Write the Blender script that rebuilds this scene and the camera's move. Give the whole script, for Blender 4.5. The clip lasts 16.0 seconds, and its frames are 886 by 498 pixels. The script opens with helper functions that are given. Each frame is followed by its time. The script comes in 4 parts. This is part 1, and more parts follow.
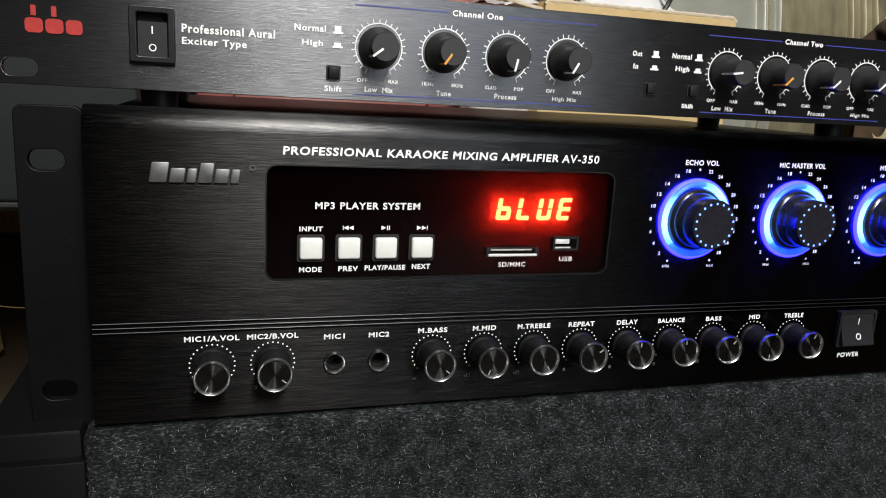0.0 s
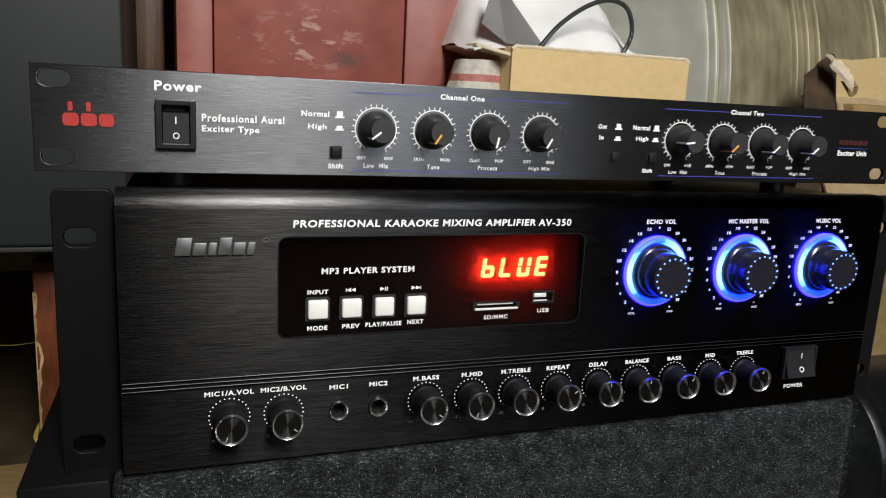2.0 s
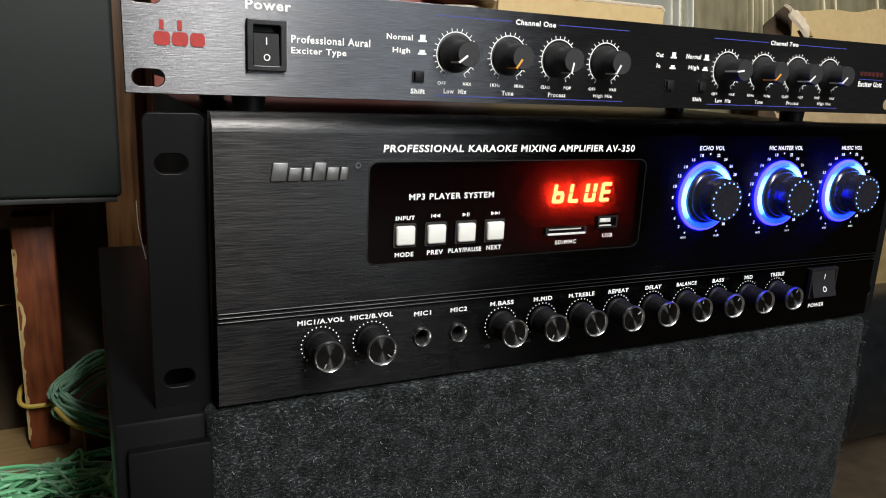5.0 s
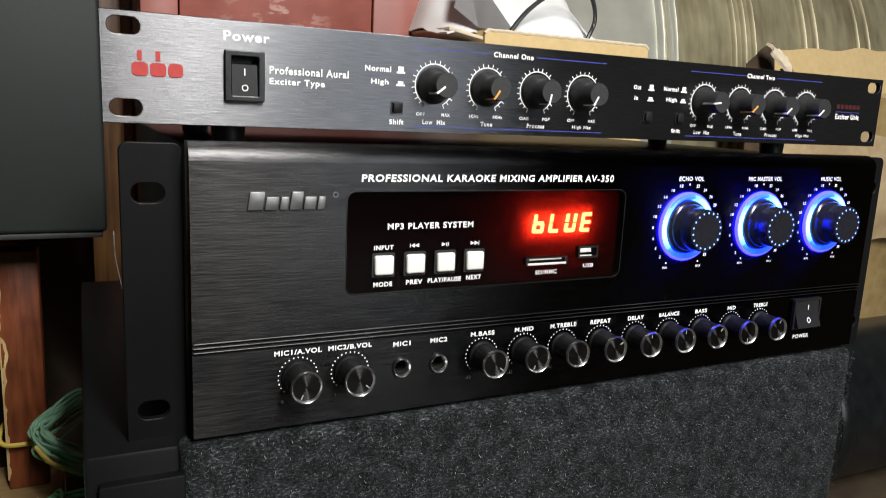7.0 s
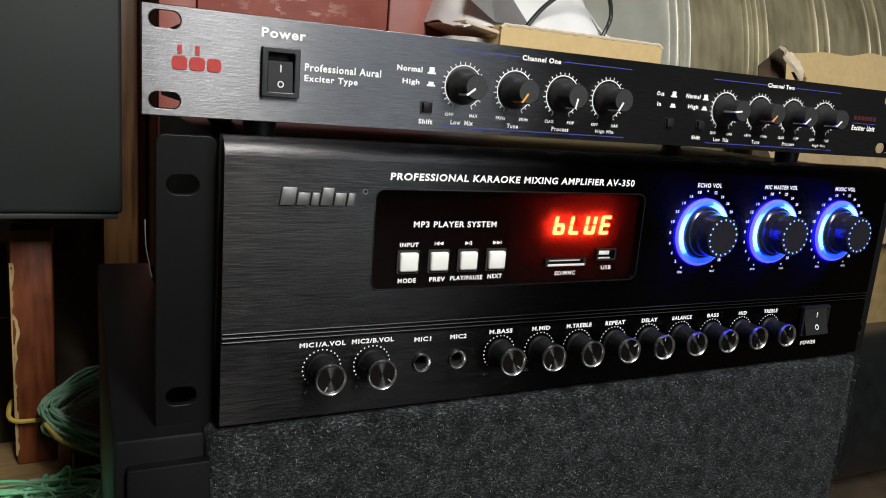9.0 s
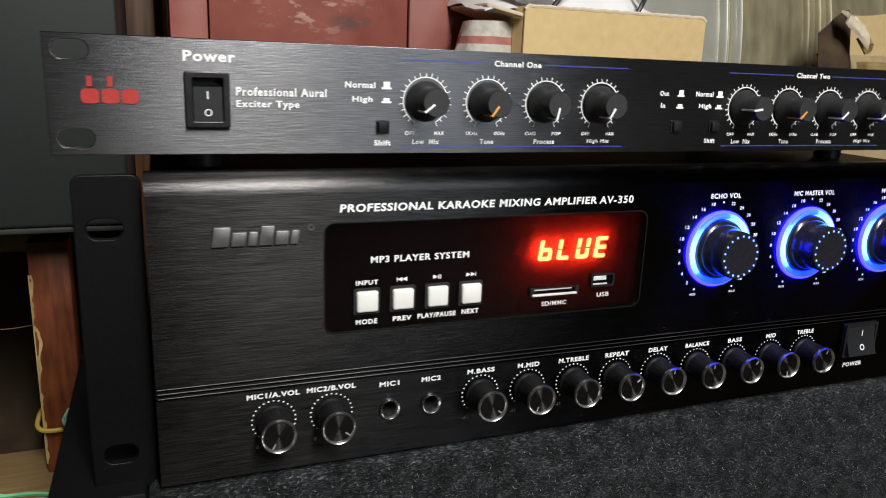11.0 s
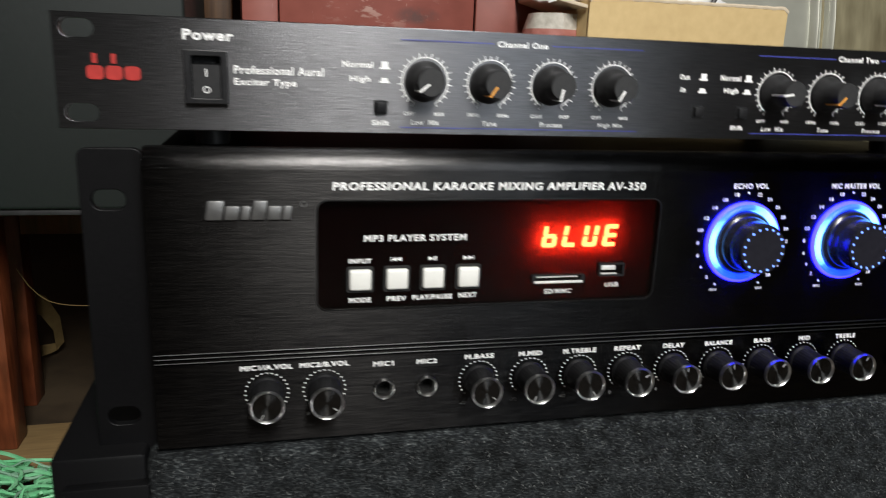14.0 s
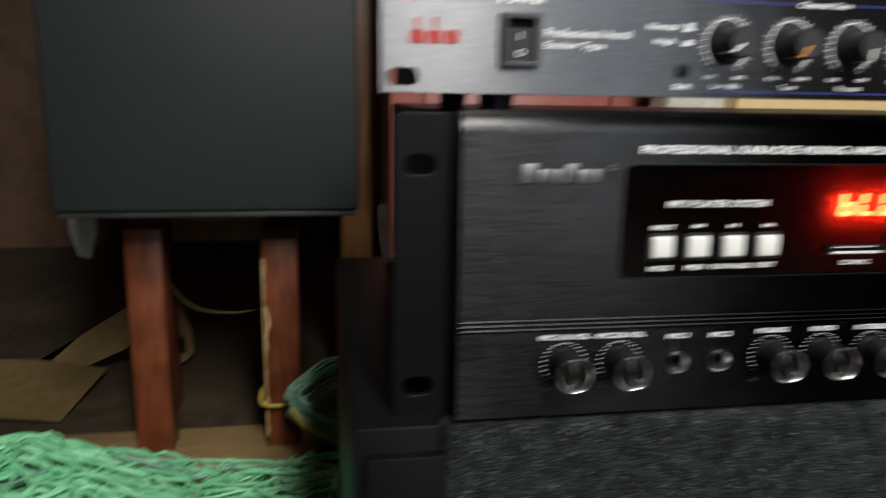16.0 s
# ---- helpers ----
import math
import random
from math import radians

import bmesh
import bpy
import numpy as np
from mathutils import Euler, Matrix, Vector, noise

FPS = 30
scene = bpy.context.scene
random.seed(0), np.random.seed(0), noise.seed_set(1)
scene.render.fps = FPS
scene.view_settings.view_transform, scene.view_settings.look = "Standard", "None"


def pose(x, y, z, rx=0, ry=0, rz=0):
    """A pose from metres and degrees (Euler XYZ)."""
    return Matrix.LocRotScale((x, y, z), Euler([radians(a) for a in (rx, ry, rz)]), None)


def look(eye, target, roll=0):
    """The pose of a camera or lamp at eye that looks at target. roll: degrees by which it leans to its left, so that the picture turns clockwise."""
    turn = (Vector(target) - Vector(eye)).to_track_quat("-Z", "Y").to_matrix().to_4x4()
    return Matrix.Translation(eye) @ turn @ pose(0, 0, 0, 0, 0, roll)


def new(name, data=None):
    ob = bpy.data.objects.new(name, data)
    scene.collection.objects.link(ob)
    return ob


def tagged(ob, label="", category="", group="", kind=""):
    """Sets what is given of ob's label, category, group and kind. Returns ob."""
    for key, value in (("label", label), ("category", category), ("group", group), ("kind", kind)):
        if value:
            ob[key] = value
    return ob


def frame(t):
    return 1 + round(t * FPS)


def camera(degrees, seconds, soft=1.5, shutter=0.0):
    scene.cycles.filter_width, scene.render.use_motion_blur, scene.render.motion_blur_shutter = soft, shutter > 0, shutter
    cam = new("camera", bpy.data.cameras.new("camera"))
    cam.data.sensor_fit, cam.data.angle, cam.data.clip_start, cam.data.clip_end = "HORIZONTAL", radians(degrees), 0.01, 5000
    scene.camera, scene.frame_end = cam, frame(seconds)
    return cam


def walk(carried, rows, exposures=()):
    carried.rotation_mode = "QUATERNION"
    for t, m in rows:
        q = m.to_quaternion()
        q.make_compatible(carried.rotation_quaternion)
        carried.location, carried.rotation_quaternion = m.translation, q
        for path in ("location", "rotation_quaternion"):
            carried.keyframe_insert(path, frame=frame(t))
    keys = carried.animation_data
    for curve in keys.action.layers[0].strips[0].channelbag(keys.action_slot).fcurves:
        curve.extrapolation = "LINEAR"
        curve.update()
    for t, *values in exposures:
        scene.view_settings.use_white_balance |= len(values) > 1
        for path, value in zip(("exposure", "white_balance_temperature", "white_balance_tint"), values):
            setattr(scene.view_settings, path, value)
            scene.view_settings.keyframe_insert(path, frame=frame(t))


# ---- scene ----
cam = camera(62.0, 16.0, soft=1.0, shutter=0.5)
PATH = [
    (0, (-0.1437, -0.3081, 0.1417), (0.1429, 0.6255, -0.0732), 3.29),
    (0.5, (-0.1459, -0.3040, 0.1406), (0.1435, 0.6263, -0.0848), 2.59),
    (1, (-0.1464, -0.3072, 0.1403), (0.1379, 0.6252, -0.0829), 1.77),
    (1.5, (-0.1661, -0.3144, 0.1550), (0.1553, 0.6094, -0.0533), 3.31),
    (2, (-0.1676, -0.3361, 0.1703), (0.1655, 0.5866, -0.0238), 2.94),
    (2.5, (-0.1615, -0.3435, 0.1721), (0.1747, 0.5803, -0.0109), 1.58),
    (3, (-0.1949, -0.3470, 0.1727), (0.1155, 0.5854, -0.0126), -0.95),
    (3.5, (-0.2070, -0.3452, 0.1683), (0.1482, 0.5640, -0.0487), -1.77),
    (4, (-0.2310, -0.3260, 0.1615), (0.1592, 0.5654, -0.0690), -0.82),
    (4.2, (-0.2415, -0.3200, 0.1580), (0.1667, 0.5595, -0.0865), 1.01),
    (6.3, (-0.2338, -0.3124, 0.1418), (0.1983, 0.5608, -0.0835), 3.23),
    (6.5, (-0.2328, -0.3155, 0.1407), (0.1994, 0.5615, -0.0693), 2.98),
    (7, (-0.2337, -0.3177, 0.1448), (0.2016, 0.5633, -0.0403), 2.66),
    (7.5, (-0.2313, -0.3201, 0.1465), (0.1964, 0.5690, -0.0165), 2.26),
    (8, (-0.2337, -0.3194, 0.1481), (0.1972, 0.5679, -0.0164), 3.28),
    (8.5, (-0.2391, -0.3240, 0.1550), (0.1792, 0.5640, -0.0359), 4.11),
    (9, (-0.2477, -0.3171, 0.1506), (0.1894, 0.5594, -0.0511), 4.68),
    (9.2, (-0.2484, -0.3174, 0.1485), (0.1708, 0.5738, -0.0246), 5.58),
    (11.3, (-0.1630, -0.2929, 0.1727), (0.1611, 0.6196, -0.0771), 0.34),
    (11.5, (-0.1454, -0.2930, 0.1657), (0.1616, 0.6297, -0.0676), -1.62),
    (12, (-0.1166, -0.3057, 0.1716), (0.1255, 0.6347, -0.0672), -2.13),
    (12.5, (-0.0381, -0.3193, 0.1615), (0.2253, 0.6191, -0.0622), -1.43),
    (12.6, (-0.0268, -0.3248, 0.1511), (0.2157, 0.6283, -0.0297), -3.19),
    (13, (-0.0206, -0.3128, 0.1492), (0.1664, 0.6524, -0.0332), -2.65),
    (13.5, (-0.0655, -0.3129, 0.1504), (0.1272, 0.6498, -0.0399), -0.55),
    (14, (-0.1463, -0.3072, 0.1643), (0.0839, 0.6347, -0.0801), 2.22),
    (14.5, (-0.1734, -0.3211, 0.1689), (0.1019, 0.6180, -0.0372), 3.32),
    (15, (-0.1774, -0.3251, 0.1629), (0.0989, 0.6162, -0.0311), 2.56),
    (15.5, (-0.1844, -0.3143, 0.1488), (0.0758, 0.6388, -0.0055), -0.55),
    (16, (-0.2491, -0.2868, 0.1347), (-0.0892, 0.6778, -0.0751), 1.02),
]

EXPOSURES = [(0.0, 0.0), (4.2, -0.05), (6.4, 0.35), (7.0, 0.35), (8.0, 0.06), (9.2, 0.0), (11.5, 0.0), (13.0, -0.06), (15.0, 0.0), (16.0, -0.05)]
walk(cam, [(t, look(eye, target, roll)) for t, eye, target, roll in PATH], EXPOSURES)

# ---- light ----
world = bpy.data.worlds.new("world")
scene.world = world
world.use_nodes = True
world.node_tree.nodes["Background"].inputs[0].default_value = (0.75, 0.8, 0.85, 1)
world.node_tree.nodes["Background"].inputs[1].default_value = 0.008


def area(name, eye, target, sx, sy, watts, colour):
    data = bpy.data.lights.new(name, "AREA")
    data.shape, data.size, data.size_y, data.energy, data.color = "RECTANGLE", sx, sy, watts, colour
    ob = new(name, data)
    ob.matrix_world = look(eye, target)
    return ob


area("ceiling_lamp_light", (0.045, -1.20, 1.22), (0.1, 0.2, 0.05), 0.22, 0.80, 47.0, (0.985, 0.965, 0.915))
# added unseen fill in front, for the sheen on the brushed panels
area("front_fill_light", (0.74, -2.2, 0.72), (0.0, 0.0, 0.15), 0.46, 1.2, 12.5, (0.88, 0.95, 1.0))


# ---- materials ----
def material(name):
    m = bpy.data.materials.new(name)
    m.use_nodes = True
    t = m.node_tree
    return m, t, t.nodes["Principled BSDF"], (lambda kind, **kw: _node(t, kind, kw)), t.links.new


def _node(tree, kind, kw):
    n = tree.nodes.new(kind)
    for k, v in kw.items():
        n.inputs[k].default_value = v
    return n


def grainy(name, dark, light, rough=0.5, metal=0.0, scale=40.0, stretch=(1, 1, 1), bump=0.1, blot=6.0, rough_span=0.12, coat=0.0, spec=0.5):
    """Two scales of noise between two colours, with fine relief and uneven gloss."""
    m, t, b, n, link = material(name)
    co = n("ShaderNodeTexCoord")
    mp = n("ShaderNodeMapping")
    mp.inputs["Scale"].default_value = stretch
    link(co.outputs["Object"], mp.inputs["Vector"])
    fine, big = n("ShaderNodeTexNoise", Scale=scale, Detail=6.0), n("ShaderNodeTexNoise", Scale=blot, Detail=3.0)
    link(mp.outputs[0], fine.inputs["Vector"])
    link(co.outputs["Object"], big.inputs["Vector"])
    add = n("ShaderNodeMath")
    add.operation = "MULTIPLY_ADD"
    add.inputs[1].default_value = 0.5
    half = n("ShaderNodeMath")
    half.operation = "MULTIPLY"
    half.inputs[1].default_value = 0.5
    link(big.outputs[0], half.inputs[0])
    link(fine.outputs[0], add.inputs[0])
    link(half.outputs[0], add.inputs[2])
    ramp = n("ShaderNodeMapRange")
    ramp.inputs["From Min"].default_value, ramp.inputs["From Max"].default_value = 0.36, 0.64
    link(add.outputs[0], ramp.inputs["Value"])
    mix = n("ShaderNodeMix")
    mix.data_type = "RGBA"
    mix.inputs[6].default_value, mix.inputs[7].default_value = (*dark, 1), (*light, 1)
    link(ramp.outputs[0], mix.inputs[0])
    link(mix.outputs[2], b.inputs["Base Color"])
    rr = n("ShaderNodeMapRange")
    rr.inputs["To Min"].default_value, rr.inputs["To Max"].default_value = max(0.02, rough - rough_span), min(1, rough + rough_span)
    link(add.outputs[0], rr.inputs["Value"])
    link(rr.outputs[0], b.inputs["Roughness"])
    b.inputs["Metallic"].default_value = metal
    b.inputs["Specular IOR Level"].default_value = spec
    b.inputs["Coat Weight"].default_value = coat
    if bump:
        bp = n("ShaderNodeBump", Strength=bump, Distance=0.001)
        link(fine.outputs[0], bp.inputs["Height"])
        link(bp.outputs[0], b.inputs["Normal"])
    return m


def brushed(name, dark, light, rough, metal):
    """Black anodised aluminium, brushed along x."""
    m = grainy(name, dark, light, rough, metal, 60.0, (1.5, 9, 46), 0.12, 9.0, 0.045)
    t = m.node_tree
    b = t.nodes["Principled BSDF"]
    tan = t.nodes.new("ShaderNodeCombineXYZ")
    tan.inputs[2].default_value = 1.0
    t.links.new(tan.outputs[0], b.inputs["Tangent"])
    b.inputs["Anisotropic"].default_value = 0.98
    return m


def glow(name, colour, strength, base=(0.02, 0.02, 0.02)):
    m, t, b, n, link = material(name)
    b.inputs["Base Color"].default_value = (*base, 1)
    b.inputs["Emission Color"].default_value = (*colour, 1)
    b.inputs["Emission Strength"].default_value = strength
    b.inputs["Roughness"].default_value = 0.3
    return m


M_PANEL = brushed("brushed_black_aluminium", (0.009, 0.009, 0.010), (0.040, 0.039, 0.039), 0.25, 1.0)
M_PANEL.node_tree.nodes["Principled BSDF"].inputs["Specular IOR Level"].default_value = 0.3
M_XPANEL = brushed("brushed_dark_aluminium", (0.065, 0.066, 0.070), (0.13, 0.13, 0.138), 0.29, 0.94)
M_BLACK = grainy("black_powder_coat", (0.002, 0.002, 0.0024), (0.0045, 0.0045, 0.005), 0.45, 0, 1500, bump=0.02, spec=0.15)
M_PLASTIC = grainy("black_plastic", (0.006, 0.006, 0.007), (0.013, 0.013, 0.014), 0.34, 0, 300, bump=0.05)
M_KNOB = grainy("knob_black_plastic", (0.005, 0.005, 0.006), (0.011, 0.011, 0.012), 0.46, 0, 500, bump=0.06, spec=0.16)
M_SOFTKNOB = grainy("dark_grey_knob_plastic", (0.014, 0.014, 0.015), (0.024, 0.024, 0.025), 0.5, 0, 500, bump=0.05, spec=0.35)
M_VOLKNOB = grainy("gloss_black_knob_plastic", (0.008, 0.008, 0.012), (0.014, 0.014, 0.020), 0.24, 0, 300, bump=0.02, spec=0.55)
M_ROCKER = grainy("rocker_black_plastic", (0.007, 0.007, 0.008), (0.013, 0.013, 0.014), 0.5, 0, 500, bump=0.04, spec=0.25)
M_CHROME = grainy("chrome", (0.50, 0.50, 0.50), (0.62, 0.62, 0.62), 0.28, 1.0, 200, bump=0.0, rough_span=0.06)
M_STEEL = grainy("plated_steel", (0.6, 0.6, 0.58), (0.8, 0.8, 0.78), 0.32, 0.2, 300, bump=0.0)
M_BADGE = grainy("badge_grey_metal", (0.12, 0.12, 0.12), (0.22, 0.22, 0.22), 0.42, 0.8, 200, bump=0.03)
M_CUT = grainy("bare_cut_aluminium", (0.02, 0.02, 0.02), (0.07, 0.07, 0.07), 0.4, 1.0, 60, (0.35, 1, 1), bump=0.0)
M_CUTLINE = grainy("bright_milled_line", (0.50, 0.50, 0.50), (0.62, 0.62, 0.62), 0.35, 0.6, 200, bump=0.0)
M_PRINT = grainy("white_print", (0.72, 0.72, 0.72), (0.85, 0.85, 0.85), 0.55, 0, 400, bump=0.0)
M_GREYPRINT = grainy("worn_grey_print", (0.18, 0.18, 0.18), (0.30, 0.30, 0.30), 0.55, 0, 400, bump=0.0)
M_BLUEPRINT = grainy("blue_print", (0.03, 0.04, 0.22), (0.05, 0.06, 0.34), 0.5, 0, 400, bump=0.0)
M_REDPRINT = grainy("red_print", (0.32, 0.020, 0.016), (0.44, 0.028, 0.022), 0.5, 0, 400, bump=0.0)
M_DIMRED = grainy("dim_red_print", (0.028, 0.004, 0.004), (0.045, 0.005, 0.005), 0.5, 0, 400, bump=0.0)
M_ORANGE = grainy("orange_print", (0.62, 0.26, 0.03), (0.75, 0.34, 0.05), 0.45, 0, 400, bump=0.0)
M_BUTTON = grainy("white_button_plastic", (0.60, 0.60, 0.57), (0.70, 0.70, 0.67), 0.4, 0, 120, bump=0.02)
M_DARK = grainy("unlit_inside", (0.004, 0.004, 0.004), (0.008, 0.008, 0.008), 0.7, 0, 100, bump=0.0)
# red tint stands in for the crimson haze round the lit digits
M_BACK = grainy("red_haze_plate", (0.20, 0.075, 0.09), (0.26, 0.10, 0.12), 0.8, 0, 100, bump=0.0)
M_SEG = glow("red_led", (1.0, 0.066, 0.016), 420.0)
M_RING = glow("blue_led_ring", (0.004, 0.003, 1.0), 48.0, (0.05, 0.08, 0.4))
M_BLUEDOT = glow("blue_lit_dot", (0.16, 0.30, 1.0), 3.0)
M_RED = grainy("red_brown_paint", (0.16, 0.042, 0.030), (0.25, 0.070, 0.050), 0.45, 0, 30, bump=0.1, blot=5)
M_REDWOOD = grainy("red_stained_wood", (0.075, 0.017, 0.006), (0.20, 0.052, 0.018), 0.42, 0, 30, (6, 6, 0.7), 0.4, blot=22)
M_PALEWOOD = grainy("chipped_pale_wood", (0.42, 0.28, 0.12), (0.62, 0.45, 0.22), 0.7, 0, 60, (4, 4, 0.7), 0.4)
M_PLANK = grainy("dusty_plank_wood", (0.16, 0.10, 0.04), (0.26, 0.17, 0.07), 0.75, 0, 30, (0.8, 6, 6), 0.4)
M_BROWNPOST = grainy("varnished_brown_wood", (0.028, 0.011, 0.004), (0.11, 0.050, 0.014), 0.4, 0, 18, (8, 8, 0.4), 0.2)
M_CARD = grainy("corrugated_cardboard", (0.50, 0.36, 0.17), (0.58, 0.43, 0.215), 0.85, 0, 90, bump=0.08, blot=5)
M_CARDOLD = grainy("old_brown_cardboard", (0.22, 0.15, 0.055), (0.33, 0.23, 0.095), 0.85, 0, 60, bump=0.15, blot=6)
M_CARDOUT = grainy("scuffed_tan_cardboard", (0.30, 0.21, 0.11), (0.44, 0.33, 0.19), 0.8, 0, 50, bump=0.15, blot=7)
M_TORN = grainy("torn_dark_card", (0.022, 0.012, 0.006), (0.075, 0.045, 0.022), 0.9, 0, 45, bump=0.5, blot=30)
M_CARDIN = grainy("cardboard_pale_edge", (0.55, 0.45, 0.32), (0.68, 0.58, 0.44), 0.85, 0, 120, bump=0.2)
M_GREYBOX = grainy("dark_grey_green_laminate", (0.005, 0.008, 0.0075), (0.0084, 0.0120, 0.0112), 0.6, 0, 200, bump=0.08, blot=2.5)
M_WHITE = grainy("white_plastic_sheet", (0.68, 0.68, 0.68), (0.82, 0.82, 0.82), 0.5, 0, 14, bump=0.2)
M_FOLD = grainy("grey_plastic_sheet", (0.20, 0.19, 0.19), (0.30, 0.29, 0.29), 0.5, 0, 20, bump=0.1)
M_SACK = grainy("woven_sack", (0.36, 0.33, 0.28), (0.56, 0.53, 0.47), 0.7, 0, 160, bump=0.4, blot=12)
M_SACKRED = grainy("red_sack_band", (0.30, 0.10, 0.08), (0.42, 0.17, 0.14), 0.7, 0, 160, bump=0.4)
M_DRUM = grainy("galvanised_drum_steel", (0.42, 0.42, 0.36), (0.54, 0.54, 0.47), 0.34, 0.5, 22, bump=0.08, blot=4)
M_DRUMRUST = grainy("stained_drum_steel", (0.17, 0.145, 0.085), (0.37, 0.33, 0.21), 0.45, 0.35, 18, (3, 1, 0.7), bump=0.12, blot=9)
M_ROPE = grainy("green_plastic_twine", (0.08, 0.42, 0.17), (0.28, 0.66, 0.38), 0.45, 0, 60, bump=0.1)
M_TWINE = grainy("grey_green_twine", (0.11, 0.26, 0.17), (0.27, 0.46, 0.33), 0.5, 0, 60, bump=0.1)
M_YELLOW = grainy("yellow_twine", (0.42, 0.28, 0.04), (0.58, 0.42, 0.08), 0.6, 0, 80, bump=0.1)
M_FLOOR = grainy("dirty_brown_floor", (0.022, 0.014, 0.008), (0.052, 0.035, 0.018), 0.7, 0, 40, bump=0.4, blot=5)
M_WALL = grainy("dark_board_wall", (0.045, 0.022, 0.012), (0.10, 0.052, 0.028), 0.7, 0, 30, bump=0.2, blot=3)
M_PLASTER = grainy("plain_plaster", (0.10, 0.095, 0.085), (0.15, 0.145, 0.13), 0.85, 0, 30, bump=0.2, blot=3)
M_RUBBER = grainy("black_rubber", (0.012, 0.012, 0.013), (0.03, 0.03, 0.032), 0.45, 0, 90, bump=0.1)
M_BUCKET = grainy("black_plastic_drum", (0.003, 0.0035, 0.004), (0.007, 0.008, 0.009), 0.30, 0, 50, bump=0.05, spec=0.35)



def uneven_glow():
    """Edge-lit acrylic: paler and brighter near its two diodes."""
    m, t, b, n, link = material("blue_led_core")

    def calc(op, x, y):
        q = n("ShaderNodeMath")
        q.operation = op
        for k, v in enumerate((x, y)):
            if isinstance(v, float):
                q.inputs[k].default_value = v
            else:
                link(v, q.inputs[k])
        return q.outputs[0]

    co, ns = n("ShaderNodeTexCoord"), n("ShaderNodeTexNoise", Scale=160.0, Detail=3.0)
    link(co.outputs["Object"], ns.inputs["Vector"])
    near = []
    for deg in (183.0, 38.0):
        d = n("ShaderNodeVectorMath")
        d.operation = "DISTANCE"
        d.inputs[1].default_value = (0.0174 * math.cos(radians(deg)), -0.002, 0.0174 * math.sin(radians(deg)))
        link(co.outputs["Object"], d.inputs[0])
        r = n("ShaderNodeMapRange")
        r.interpolation_type = "SMOOTHSTEP"
        r.inputs["From Min"].default_value, r.inputs["From Max"].default_value = 0.024, 0.001
        link(d.outputs["Value"], r.inputs["Value"])
        near.append(r.outputs[0])
    level = calc("ADD", calc("MAXIMUM", near[0], near[1]), calc("MULTIPLY", calc("SUBTRACT", ns.outputs[0], 0.5), 0.7))
    ramp = n("ShaderNodeValToRGB")
    link(level, ramp.inputs[0])
    e = ramp.color_ramp.elements
    e[0].position, e[0].color = 0.0, (0.003, 0.016, 0.55, 1)
    e[1].position, e[1].color = 0.95, (0.110, 0.38, 1.0, 1)
    k = ramp.color_ramp.elements.new(0.45)
    k.color = (0.005, 0.040, 1.0, 1)
    link(ramp.outputs[0], b.inputs["Emission Color"])
    b.inputs["Emission Strength"].default_value = 6.8
    b.inputs["Base Color"].default_value = (0.05, 0.1, 0.4, 1)
    b.inputs["Roughness"].default_value = 0.25
    return m


M_RINGHOT = uneven_glow()

# anisotropic turned metal for the ends of the knobs
M_SPUN, _t, _b, _n, _l = material("turned_metal_cap")
_b.inputs["Base Color"].default_value = (0.062, 0.062, 0.062, 1)
_b.inputs["Metallic"].default_value, _b.inputs["Roughness"].default_value, _b.inputs["Anisotropic"].default_value = 1.0, 0.27, 0.96
_tan = _t.nodes.new("ShaderNodeTangent")
_tan.direction_type, _tan.axis = "RADIAL", "Y"
_l(_tan.outputs[0], _b.inputs["Tangent"])
_b.inputs["Anisotropic Rotation"].default_value = 0.25

# smoked window of the player
M_SMOKE, _t, _b, _n, _l = material("smoked_acrylic")
_tr, _gl, _mx = _n("ShaderNodeBsdfTransparent"), _n("ShaderNodeBsdfGlossy"), _n("ShaderNodeMixShader")
_tr.inputs[0].default_value = (0.30, 0.24, 0.25, 1)
_gl.inputs["Roughness"].default_value = 0.12
_gl.inputs[0].default_value = (0.8, 0.8, 0.8, 1)
_fr = _n("ShaderNodeFresnel", IOR=1.4)
_l(_fr.outputs[0], _mx.inputs[0])
_l(_tr.outputs[0], _mx.inputs[1])
_l(_gl.outputs[0], _mx.inputs[2])
_l(_mx.outputs[0], _t.nodes["Material Output"].inputs["Surface"])


